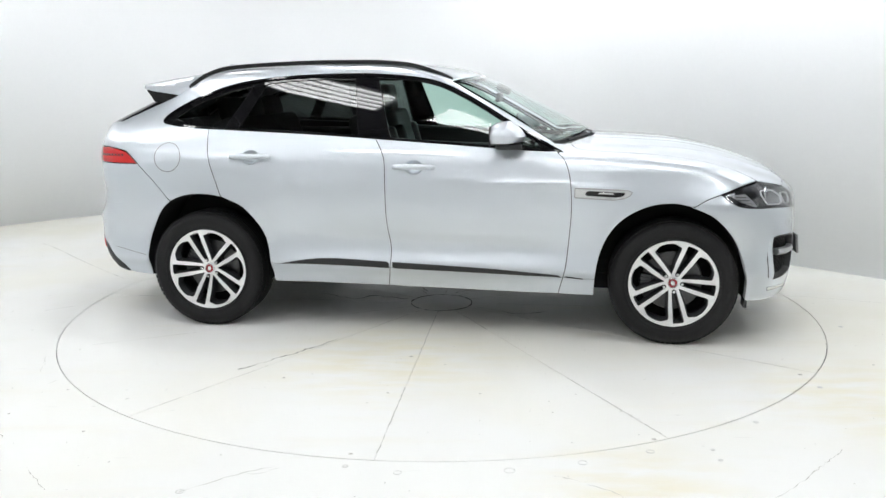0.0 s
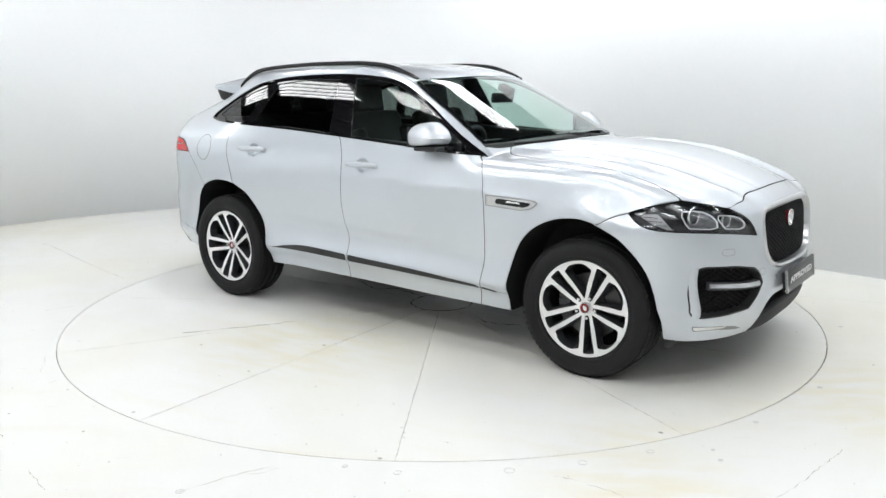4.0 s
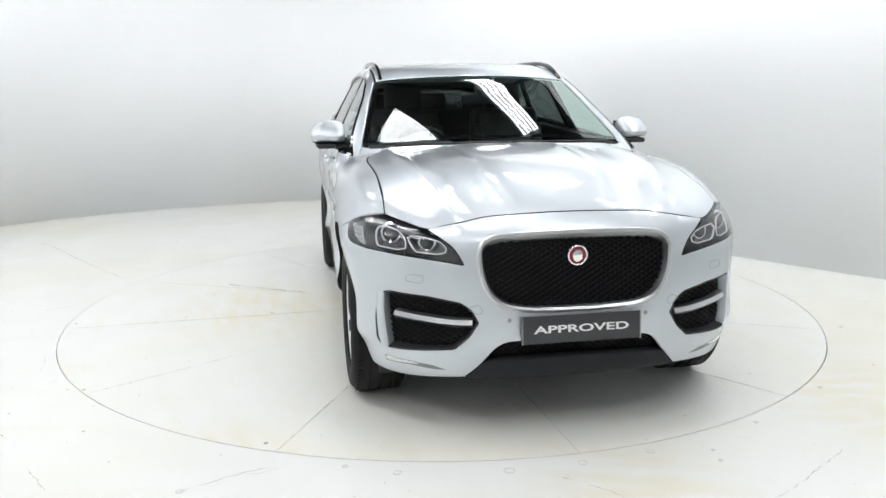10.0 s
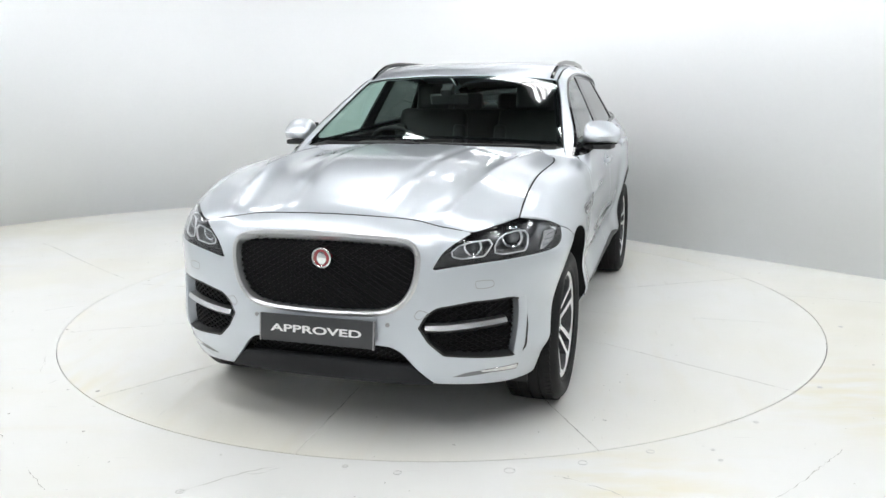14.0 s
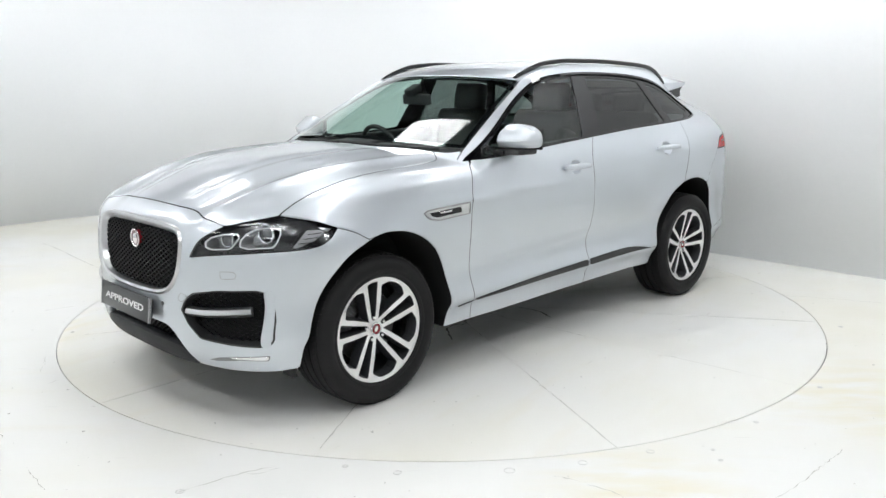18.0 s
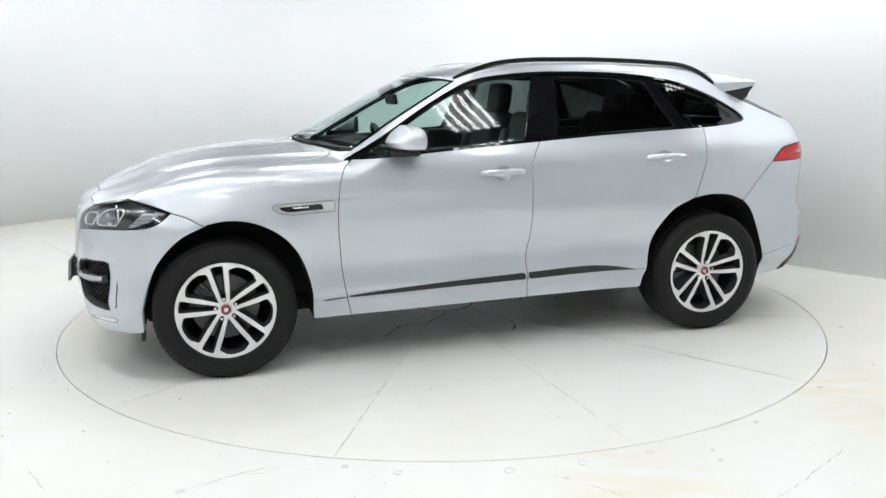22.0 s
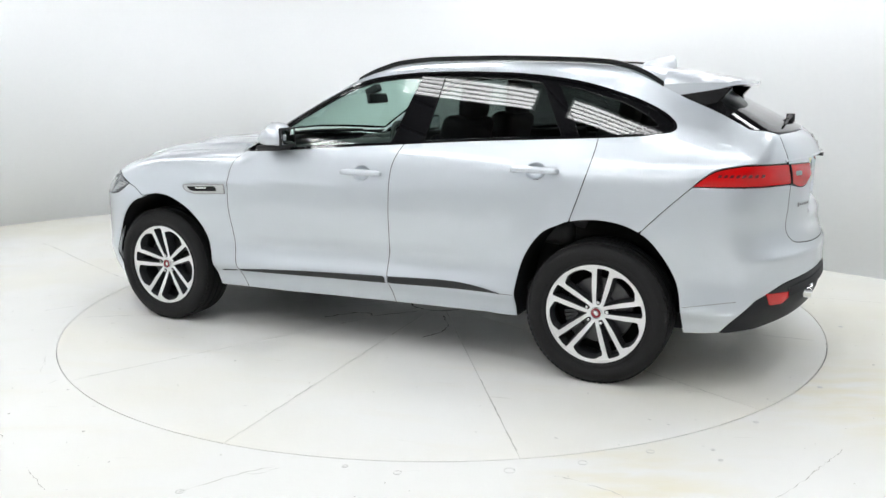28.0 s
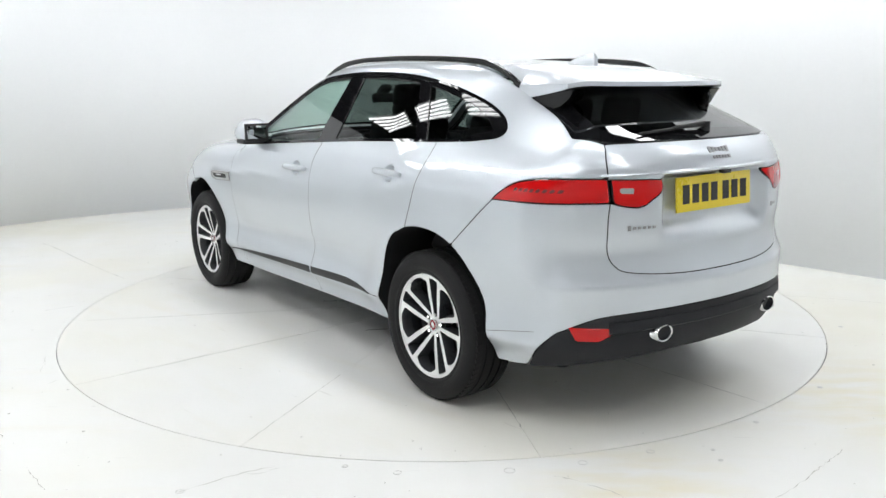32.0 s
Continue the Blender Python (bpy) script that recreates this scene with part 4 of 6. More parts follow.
def lamp_tub(name, mat, parent, rim, deep, shrink, label):
    """A deep tray behind the lens: rim loop on the skin, drawn in to a smaller floor."""
    rim = resample(rim, 0.008, True)
    n = skin_normal(rim)
    mid = rim.mean(0)
    into = np.array([-0.92, -0.38 * np.sign(mid[1]), 0.0])
    rings = []
    for k in np.linspace(0, 1, 5):
        p = rim - n * 0.016 + into * deep * k
        c = p.mean(0)
        rings.append(c + (p - c) * (1 - (1 - shrink) * k ** 2))
    m = len(rim)
    verts = np.vstack(rings + [rings[-1].mean(0)[None]])
    faces = [(a * m + i, a * m + (i + 1) % m, (a + 1) * m + (i + 1) % m, (a + 1) * m + i) for a in range(4) for i in range(m)]
    faces += [(4 * m + i, 4 * m + (i + 1) % m, 5 * m) for i in range(m)]
    bm = bmesh.new()
    vs = [bm.verts.new(v) for v in verts]
    for f in faces:
        bm.faces.new([vs[i] for i in f])
    bmesh.ops.recalc_face_normals(bm, faces=bm.faces)
    return part(name, bm, mat, parent, label, 50)


def build_headlamp(car, put, outline):
    housing = skin_panel("headlamp", LAMP_DARK, car, put(outline), "nose", depth=0.02, edge=False, gap=-0.004, step=0.02, label="black headlamp bezel behind a clear lens",
                         holes=[put(on_nose(LAMP_INNER)), put(on_nose(LAMP_OUTER))])
    skin_panel("lens", LENS, housing, put(outline), "nose", depth=0.001, gap=0.003, lip=0.02, step=0.025, label="clear lamp lens").visible_shadow = False
    strip_along("lamp_border", BLACK_GLOSS, housing, put(resample(outline, 0.02, True)), [(-0.006, -0.03), (-0.006, -0.002), (0.004, -0.002), (0.004, -0.03)], closed=True)
    sg = 1 if put(outline)[:, 1].mean() > 0 else -1
    for loop, at, r in ((LAMP_INNER, (2.045, 0.625, 0.852), 0.030), (LAMP_OUTER, (1.935, 0.765, 0.880), 0.036)):
        rim = put(on_nose(loop))
        lamp_tub("reflector_tray", LAMP_GREY, housing, rim, 0.075, 0.85, "bright reflector tray")
        strip_along("light_outline", WHITE_LENS, housing, resample(rim, 0.01, True), [(-0.002, -0.022), (-0.002, -0.014), (0.002, -0.014), (0.002, -0.022)], closed=True, label="pale light guide round the tray")
        face = Vector((1, 0.25 * sg, 0)).normalized()
        at = Vector((at[0], at[1] * sg, at[2]))
        bm = bmesh.new()
        rod(bm, at - face * 0.04, at + face * 0.002, r * 1.06, 32)
        pr = part("projector", bm, LAMP_DARK, housing, "dark projector barrel", 30)
        bm = bmesh.new()
        bmesh.ops.create_uvsphere(bm, u_segments=24, v_segments=12, radius=r, matrix=Matrix.Translation(at - face * r * 0.35))
        part("bulb_lens", bm, BULB, pr, "shiny projector lens")
        bm = bmesh.new()
        torus(bm, (0, 0, 0), r * 1.14, 0.0062, "z", 32, 8)
        bm.transform(Matrix.Translation(at + face * 0.005) @ face.to_track_quat("Z", "Y").to_matrix().to_4x4())
        part("light_ring", bm, CHROME, pr, "bright ring round the projector")
    # ribbed outer block with its dark divider and the corner reflector
    block = on_side([(1.812, 0.897), (1.755, 0.895), (1.735, 0.885), (1.795, 0.851), (1.872, 0.824), (1.886, 0.826)])
    blk = skin_panel("indicator", RIBBED, housing, put(block), "nose", depth=0.010, gap=0.0, step=0.012, lip=0.008, label="pale grey ribbed indicator block")
    for k in range(3):
        z = 0.842 + k * 0.018
        rib = on_side([(1.862 - k * 0.024, z), (1.80 - k * 0.022, z + 0.003), (1.775 - k * 0.012, z + 0.004)])
        strip_along("indicator_rib", LAMP_DARK, blk, put(rib), [(-0.0012, -0.012), (-0.0012, -0.0075), (0.0012, -0.0075), (0.0012, -0.012)])
    tip = on_side([(1.757, 0.906), (1.70, 0.8955), (1.725, 0.884), (1.748, 0.893)])
    skin_panel("corner_reflector", LAMP_GREY, housing, put(tip), "nose", depth=0.009, gap=0.0, step=0.012, lip=0.008, label="clear corner reflector")


LAMP_INNER = [(0.56, 0.842), (0.585, 0.868), (0.635, 0.884), (0.700, 0.892), (0.715, 0.872), (0.70, 0.838), (0.685, 0.820), (0.60, 0.812), (0.565, 0.820)]
LAMP_OUTER = [(0.725, 0.862), (0.735, 0.892), (0.755, 0.911), (0.79, 0.917), (0.825, 0.914), (0.840, 0.893), (0.845, 0.855), (0.838, 0.830), (0.76, 0.824), (0.728, 0.832)]


# ---- marks on the floor ----
def crack_mesh(pts, w, rng, z=0.0012, sway=0.006):
    """A thin, uneven, broken line on the floor."""
    p = resample(flow(pts, 10), 0.025)
    k = len(p)
    d = np.gradient(p, axis=0)
    d /= np.linalg.norm(d, axis=1, keepdims=True) + 1e-9
    n = np.stack([-d[:, 1], d[:, 0]], 1)
    p = p + np.array([[rng.uniform(-sway, sway), rng.uniform(-sway, sway)] for _ in range(k)])
    h = np.array([rng.choice((0.08, 0.2, 0.5, 0.8, 1.0)) * w * 0.36 for _ in range(k)])[:, None]
    verts = [(*v, z) for v in p - n * h] + [(*v, z) for v in p + n * h]
    faces = [(i, i + 1, k + i + 1, k + i) for i in range(k - 1)]
    return mesh_from("crack", verts, faces, smooth=False)


def speck_mesh(spots, rng, z=0.0016):
    verts, faces = [], []
    for x, y, r in spots:
        k = len(verts)
        m = 7
        a0 = rng.uniform(0, 6)
        for i in range(m):
            q = r * rng.uniform(0.5, 1.1)
            verts.append((x + q * math.cos(a0 + 6.283 * i / m), y + q * math.sin(a0 + 6.283 * i / m), z))
        faces.append(tuple(range(k, k + m)))
    return mesh_from("speck", verts, faces, smooth=False)


def floor_details():
    rng = random.Random(4)
    for x, y, r in ((-0.396, -2.501, 0.012), (-0.181, -2.561, 0.016), (0.266, -2.551, 0.022), (0.569, -2.488, 0.018), (0.869, -2.39, 0.016), (1.136, -2.378, 0.009), (1.135, -2.474, 0.009), (1.423, -2.098, 0.012), (1.907, -1.676, 0.012), (2.507, -0.648, 0.013), (-1.002, -2.701, 0.016)):
        bm = bmesh.new()
        torus(bm, (x, y, 0.0), r, 0.0015, "z", 18, 6)
        if r < 0.014:
            rod(bm, (x, y, -0.004), (x, y, 0.0012), r * 0.8, 18)
        tagged(part("floor_plug", bm, PLUG, None, "", 30), "small round plug let into the white floor", "floor plug", "plugs in the floor")
    for pts, w in (([(-1.002, -2.701), (-0.81, -2.563), (-0.688, -2.498)], 0.006), ([(-0.777, -2.563), (-0.715, -2.554), (-0.663, -2.514)], 0.005), ([(-3.958, 2.358), (-3.579, 1.962), (-3.202, 1.508), (-2.546, 0.794)], 0.010), ([(-2.737, -0.149), (-2.587, -0.027)], 0.007),
                   ([(-2.262, -1.128), (-2.166, -1.378)], 0.006), ([(-2.067, -1.556), (-2.023, -1.496)], 0.005), ([(-1.694, -2.489), (-1.52, -2.689)], 0.005), ([(-2.061, -2.064), (-1.939, -2.204)], 0.005), ([(1.673, -2.394), (1.439, -2.616), (1.217, -2.807)], 0.006), ([(2.471, 0.125), (3.036, -0.093), (3.694, -0.408)], 0.006), ([(0.438, -2.598), (0.611, -2.706), (0.743, -2.854)], 0.005)):
        tagged(link("floor_crack", crack_mesh(pts, w, rng), GRIME), "fine dirty crack in the white floor paint", "floor crack", "cracks in the floor", kind="structure")
    spots = []
    while len(spots) < 110:
        x, y = rng.uniform(-4.2, 4.0), rng.uniform(-3.4, 2.6)
        if math.hypot(x, y) > 2.52 and x + y < 3.6 and y < 5.5 + 0.6 * x:
            spots.append((x, y, rng.choice((0.003, 0.004, 0.005, 0.008))))
    tagged(link("floor_speck", speck_mesh(spots, rng), GRIME), "small dark specks and chips on the white floor", "specks", kind="stuff")


def table_details(table):
    rng = random.Random(9)
    for k in range(12):
        a = radians(-6.6 + 30 * k)
        for r0, r1 in ((0.22, rng.uniform(0.7, 1.3)), (rng.uniform(1.5, 1.8), rng.uniform(2.1, 2.44))):
            link("crack", crack_mesh([(r0 * math.cos(a), r0 * math.sin(a)), ((r0 + r1) / 2 * math.cos(a), (r0 + r1) / 2 * math.sin(a)), (r1 * math.cos(a), r1 * math.sin(a))], 0.007, rng, 0.0008, 0.003), GRIME, table)
    # chipped paint round the hub and along two old breaks
    ring = [(0.214 * math.cos(t), 0.214 * math.sin(t)) for t in np.linspace(0, 6.2, 24)]
    link("crack", crack_mesh(ring, 0.020, rng, 0.0012, 0.005), SEAM, table, "chipped edge of the hub plate")
    for pts in ([(-1.102, -1.357), (-0.85, -1.08), (-0.627, -0.827)], [(0.1, 0.25), (0.32, 0.42), (0.45, 0.38), (0.66, 0.55)], [(-0.25, 0.1), (-0.5, 0.2), (-0.62, 0.12), (-0.9, 0.3)], [(0.25, -0.12), (0.5, -0.3), (0.7, -0.26)], [(-0.1, 0.3), (-0.2, 0.6), (-0.12, 0.8)]):
        link("crack", crack_mesh(pts, 0.016, rng, 0.0012, 0.012), SEAM, table)
    spots = [(-0.173, -1.161, 0.014), (-0.835, -1.484, 0.010), (-0.385, -2.392, 0.012), (0.187, -1.731, 0.008), (-0.274, -1.71, 0.010), (1.883, -1.498, 0.014), (0.917, -2.274, 0.013)]
    while len(spots) < 90:
        r, a = 2.4 * math.sqrt(rng.random()), rng.uniform(0, 6.283)
        spots.append((r * math.cos(a), r * math.sin(a), rng.choice((0.003, 0.003, 0.004, 0.006))))
    tagged(link("speck", speck_mesh(spots, rng), GRIME, table), kind="stuff")


def build_rear(car):
    lamp_out = np.vstack([line_side([(-1.880, 1.033), (-1.925, 1.072), (-1.99, 1.108), (-2.10, 1.13)]), on_tail([(0.755, 1.130), (0.71, 1.130), (0.66, 1.129), (0.615, 1.128)]), on_tail([(0.612, 1.034), (0.66, 1.034), (0.71, 1.034), (0.755, 1.034)]), line_side([(-2.10, 1.034), (-1.98, 1.032), (-1.880, 1.031)])])
    lamp_in = on_tail(resample([(0.600, 1.126), (0.45, 1.122), (0.350, 1.118), (0.372, 1.085), (0.408, 1.055), (0.435, 1.040), (0.458, 1.020), (0.50, 1.010), (0.56, 1.018), (0.600, 1.034)], 0.02, True))
    # bumper: from the arch round the back, below the tailgate
    arch = flow(ARCH_R, 8)
    half = np.vstack([line_tail(GATE_LOW[::-1]), on_tail([(0.66, 1.030), (0.71, 1.030), (0.755, 1.030)]), line_side([(-2.10, 1.030), (-1.98, 1.030), (-1.880, 1.031)]), line_side(SPLIT),
                      on_side([q for q in arch if q[0] < -1.65]), line_side([(-1.86, 0.30), (-1.96, 0.305), (-2.03, 0.315)]), line_side([(-2.03, 0.315), (-2.08, 0.375), (-2.14, 0.44)]), line_tail([(0.80, 0.49), (0.72, 0.535), (0.60, 0.563), (0.3, 0.578), (0.0, 0.582)])])
    full = np.vstack([half, flip_y(half)])
    skin_panel("rear_bumper", PAINT, car, full, "tail", label="silver rear bumper skin", step=0.03)
    val = np.vstack([line_tail([(0.0, 0.578), (0.3, 0.574), (0.60, 0.559), (0.72, 0.531), (0.80, 0.486)]), line_side([(-2.14, 0.436), (-2.08, 0.371), (-2.035, 0.315)]), line_side([(-2.04, 0.31), (-2.15, 0.325)]), line_tail([(0.60, 0.345), (0.45, 0.36), (0.3, 0.375), (0.0, 0.38)])])
    full = np.vstack([val, flip_y(val)])
    valance = skin_panel("rear_valance", CHARCOAL, car, full, "tail", label="charcoal plastic rear valance", lip=0.06, gap=0.0)
    crease = line_tail([(0.62, 0.50), (0.4, 0.512), (0.0, 0.516), (-0.4, 0.512), (-0.62, 0.50)], 8)
    strip_along("valance_step", CHARCOAL, valance, crease, [(-0.03, -0.01), (-0.012, 0.012), (0.03, 0.004), (0.03, -0.01)])
    # tailgate
    half = np.vstack([line_tail([(0.0, 1.270), (0.3, 1.270), (0.52, 1.268), (0.575, 1.265)]), line_tail(GATE_UP), line_tail([(0.608, 1.127), (0.45, 1.123), (0.351, 1.119)]), line_tail([(0.360, 1.10), (0.372, 1.085), (0.408, 1.055), (0.458, 1.019), (0.50, 1.009), (0.56, 1.017), (0.608, 1.03)]),
                      line_tail(GATE_LOW)])
    full = np.vstack([half, flip_y(half)])
    gate = skin_panel("tailgate", PAINT, car, full, "tail", label="silver tailgate", step=0.016)
    outer_lens = None
    for put in (lambda p: np.array(p), flip_y):
        for lp, nm in ((lamp_out, "tail_lamp"), (lamp_in, "tail_lamp_inner")):
            lens = skin_panel(nm, RED_LENS, car, put(lp), "tail", depth=-0.002, gap=0.002, step=0.02, label="red tail lamp")
            outer_lens = lens if nm == "tail_lamp" else outer_lens
            strip_along("lamp_border", BLACK_GLOSS, lens, put(resample(lp, 0.015, True)), [(-0.004, -0.02), (-0.004, 0.0005), (0.003, 0.0005), (0.003, -0.02)], closed=True)
        for k in range(8):
            dash = np.array([by_side(-1.985 - 0.026 * k, 1.076), by_side(-1.999 - 0.026 * k, 1.077), by_side(-2.003 - 0.026 * k, 1.088), by_side(-1.991 - 0.026 * k, 1.088)])
            skin_panel("lamp_dash", RED_DARK, outer_lens, put(dash), "tail", depth=-0.003, gap=-0.002, step=0.01, lip=0.003)
        rl = on_tail([(0.515, 1.090), (0.572, 1.092), (0.572, 1.070), (0.515, 1.068)])
        skin_panel("reverse_lamp", RIBBED, lens, put(rl), "tail", depth=-0.004, gap=0.0, step=0.02, label="clear reversing lamp")
        ref = on_tail([(0.765, 0.518), (0.60, 0.506), (0.606, 0.478), (0.65, 0.452), (0.735, 0.458)])
        skin_panel("reflector", RED_LENS, valance, put(ref), "tail", depth=-0.005, gap=0.0, step=0.02, label="red reflector in the valance")
        s = put(np.array([[0, 1, 0]]))[0][1]
        ex = []
        for r0, r1, d0, d1, mat, nm in ((0.052, 0.052, -2.28, -2.392, CHROME, "exhaust_tip"), (0.046, 0.046, -2.25, -2.385, DARK, "exhaust_bore")):
            bm = bmesh.new()
            rings = []
            for (x, r) in (((-2.25, 0.044), (-2.412, 0.046), (-2.420, 0.043), (-2.418, 0.037), (-2.33, 0.035)) if nm == "exhaust_tip" else ((-2.345, 0.036), (-2.3451, 0.001))):
                rings.append([bm.verts.new((x, s * 0.385 + 1.2 * r * math.cos(t), 0.470 + 0.85 * r * math.sin(t))) for t in np.linspace(0, 2 * math.pi, 32, endpoint=False)])
            for a, b in zip(rings, rings[1:]):
                for i in range(32):
                    bm.faces.new((a[i], a[(i + 1) % 32], b[(i + 1) % 32], b[i]))
            bmesh.ops.recalc_face_normals(bm, faces=bm.faces)
            o = part(nm, bm, mat, ex[0] if ex else car, "chrome oval exhaust tip" if not ex else "")
            ex.append(o)
    # rear window and the black side blades
    half = np.vstack([line_top([(-1.80, 0.0), (-1.80, 0.35), (-1.78, 0.46), (-1.75, 0.52)]), [by_side(-1.735, 1.458)], [by_side(-1.78, 1.432)], [by_side(-1.95, 1.357)], [by_side(-2.09, 1.286)], line_tail([(0.575, 1.277), (0.52, 1.274), (0.3, 1.274), (0.0, 1.274)])])
    full = np.vstack([half, flip_y(half)])
    inner = line_top([(-1.90, 0.0), (-1.90, 0.3), (-1.92, 0.46), (-2.05, 0.50), (-2.17, 0.50), (-2.2, 0.4), (-2.215, 0.2), (-2.22, 0.0)], 6)
    hole = np.vstack([inner, flip_y(inner)])
    frame_ = skin_panel("rear_window_frame", BLACK_GLOSS, car, full, "tube", holes=[hole], depth=0.003, gap=0.001, label="black gloss border of the rear window")
    skin_panel("rear_window", GLASS_BLACK, car, hole, "tube", depth=0.004, edge=False, gap=-0.004).visible_shadow = False
    # spoiler
    xs, ys = np.linspace(0, 1, 9), np.linspace(-1, 1, 41)
    verts, faces = [], []
    root = on_top(np.stack([np.full(41, -1.650), ys * 0.548], 1))[:, 2] + 0.002
    mid = root[20]
    for lay in (0, 1):
        for v, zr in zip(ys, root):
            for u in xs:
                back = -2.065 + 0.045 * v ** 2 + 0.05 * abs(v) ** 8
                x = -1.660 + u * (back + 1.660)
                y = v * (0.548 + 0.01 * u - 0.01 * u * u)
                z = mid + (zr - mid) * (1 - 0.70 * u) - 0.14 * (-1.650 - x) - 0.10 * (-1.650 - x) ** 2
                verts.append((x, y, z - (0.020 + 0.045 * (1 - u) ** 0.7) * lay))
    nx, ny = len(xs), len(ys)
    for lay in (0, 1):
        for j in range(ny - 1):
            for i in range(nx - 1):
                k = lay * nx * ny + j * nx + i
                q = (k, k + 1, k + nx + 1, k + nx)
                faces.append(q if not lay else q[::-1])
    for j in range(ny - 1):
        for i in (0, nx - 1):
            k = j * nx + i
            faces.append((k, k + nx, k + nx + nx * ny, k + nx * ny))
    for i in range(nx - 1):
        for j in (0, ny - 1):
            k = j * nx + i
            faces.append((k, k + 1, k + 1 + nx * ny, k + nx * ny))
    bm = bmesh.new()
    vs = [bm.verts.new(v) for v in verts]
    for f in faces:
        bm.faces.new([vs[i] for i in f])
    bmesh.ops.recalc_face_normals(bm, faces=bm.faces)
    sp = part("spoiler", bm, PAINT, car, "silver roof spoiler", 35)
    for s in (1, -1):
        bm = bmesh.new()
        pts = [(-1.70, 1.455), (-1.70, 1.490), (-1.86, 1.492), (-1.990, 1.486), (-1.955, 1.450), (-1.925, 1.41), (-1.84, 1.39)]
        a = [bm.verts.new((x, s * (0.541 - 0.02 * (k in (3, 4))), z)) for k, (x, z) in enumerate(pts)]
        b = [bm.verts.new((x, s * (0.47 - 0.03 * (k in (3, 4))), z)) for k, (x, z) in enumerate(pts)]
        bm.faces.new(a)
        bm.faces.new(b[::-1])
        for i in range(len(pts)):
            j = (i + 1) % len(pts)
            bm.faces.new((a[i], b[i], b[j], a[j]))
        bmesh.ops.recalc_face_normals(bm, faces=bm.faces)
        bmesh.ops.bevel(bm, geom=bm.edges[:], offset=0.006, segments=2, affect="EDGES")
        part("spoiler_blade", bm, BLACK_GLOSS, sp, "black gloss side blade of the spoiler")
    # chrome strip over the plate, plate, bars, badges
    lipline = line_tail([(0.635, 1.142), (0.4, 1.146), (0.0, 1.148), (-0.4, 1.146), (-0.635, 1.142)], 10)
    strip_along("tailgate_lip", PAINT, gate, lipline, [(-0.005, -0.006), (-0.004, 0.006), (0.006, 0.004), (0.006, -0.006)], label="silver lip across the tailgate")
    tilt = pose(-2.352, 0.002, 1.041, 0, 4, 0)
    bm = bmesh.new()
    box(bm, (0.010, 0.533, 0.152), bevel=0.003)
    bm.transform(tilt)
    rp = part("rear_plate", bm, YELLOW, car, "yellow rear plate with plain dark bars", 30)
    for k in range(7):
        y = 0.205 - k * 0.066 - (0.018 if k > 3 else 0)
        bm = bmesh.new()
        box(bm, (0.002, 0.046, 0.082))
        bm.transform(tilt @ Matrix.Translation((-0.0055, y, 0.0)))
        part("plate_bar", bm, BLACK_INK, rp, "", 0)
    bm = bmesh.new()
    box(bm, (0.03, 0.05, 0.016), bevel=0.004)
    bm.transform(pose(-2.40, 0, 1.132))
    part("camera_pod", bm, BLACK_PLASTIC, gate)
    for y, z, w, h in ((0.0, 1.226, 0.15, 0.03), (0.0, 1.196, 0.13, 0.014)):
        for u in np.linspace(-0.4, 0.4, 6):
            p = by_tail(y + u * w, z)
            bm = bmesh.new()
            box(bm, (0.006, w / 6 * 0.7, h * (1 if z < 1.21 else 0.5 + 0.5 * abs(math.sin(3 * u)))), bevel=0.001)
            bm.transform(pose(p[0] - 0.002, p[1], p[2], 0, 30, 0))
            part("badge_stroke", bm, STEEL, gate, "", 0)
    for y0, n, zz in ((0.53, 6, 0.925), (-0.44, 3, 0.945)):
        for k in range(n):
            p = by_tail(y0 - k * 0.022, zz)
            bm = bmesh.new()
            box(bm, (0.005, 0.016, 0.011 if k else 0.022), bevel=0.001)
            bm.transform(pose(p[0] - 0.001, p[1], p[2]))
            part("badge_stroke", bm, STEEL, gate, "", 0)
    # wiper
    bm = bmesh.new()
    a, b = by_top(-2.235, -0.07), by_top(-2.232, 0.38)
    rod(bm, a + np.array([0, 0, 0.024]), (a + b) / 2 + np.array([0, 0, 0.020]), 0.013, 10, 0.008)
    rod(bm, (a + b) / 2 + np.array([0, 0, 0.016]), b + np.array([0, 0, 0.010]), 0.007, 8, 0.005)
    rod(bm, a - np.array([0, 0, 0.01]), a + np.array([0, 0, 0.034]), 0.022, 16)
    part("rear_wiper", bm, BLACK_PLASTIC, car, "black rear wiper")
    # roof fin
    bm = bmesh.new()
    prof = [(-1.43, 0.0, 0.006), (-1.455, 0.016, 0.013), (-1.49, 0.030, 0.017), (-1.535, 0.044, 0.017), (-1.58, 0.056, 0.015), (-1.606, 0.061, 0.012), (-1.618, 0.038, 0.012), (-1.624, 0.0, 0.012)]
    top = [bm.verts.new((x, 0, float(TOP(x)) + h)) for x, h, w in prof]
    lo = [[bm.verts.new((x, s * w * 1.6, float(TOP(x)) - 0.004)) for x, h, w in prof] for s in (1, -1)]
    for i in range(len(prof) - 1):
        bm.faces.new((top[i], top[i + 1], lo[0][i + 1], lo[0][i]))
        bm.faces.new((top[i + 1], top[i], lo[1][i], lo[1][i + 1]))
    bmesh.ops.recalc_face_normals(bm, faces=bm.faces)
    bmesh.ops.subdivide_edges(bm, edges=bm.edges[:], cuts=2, use_grid_fill=True, smooth=0.6)
    part("roof_fin", bm, PAINT, car, "silver shark-fin aerial", 60)


# ---- wheels ----
WHEEL_PAIRS = 61.5      # degrees of the first pair of spokes


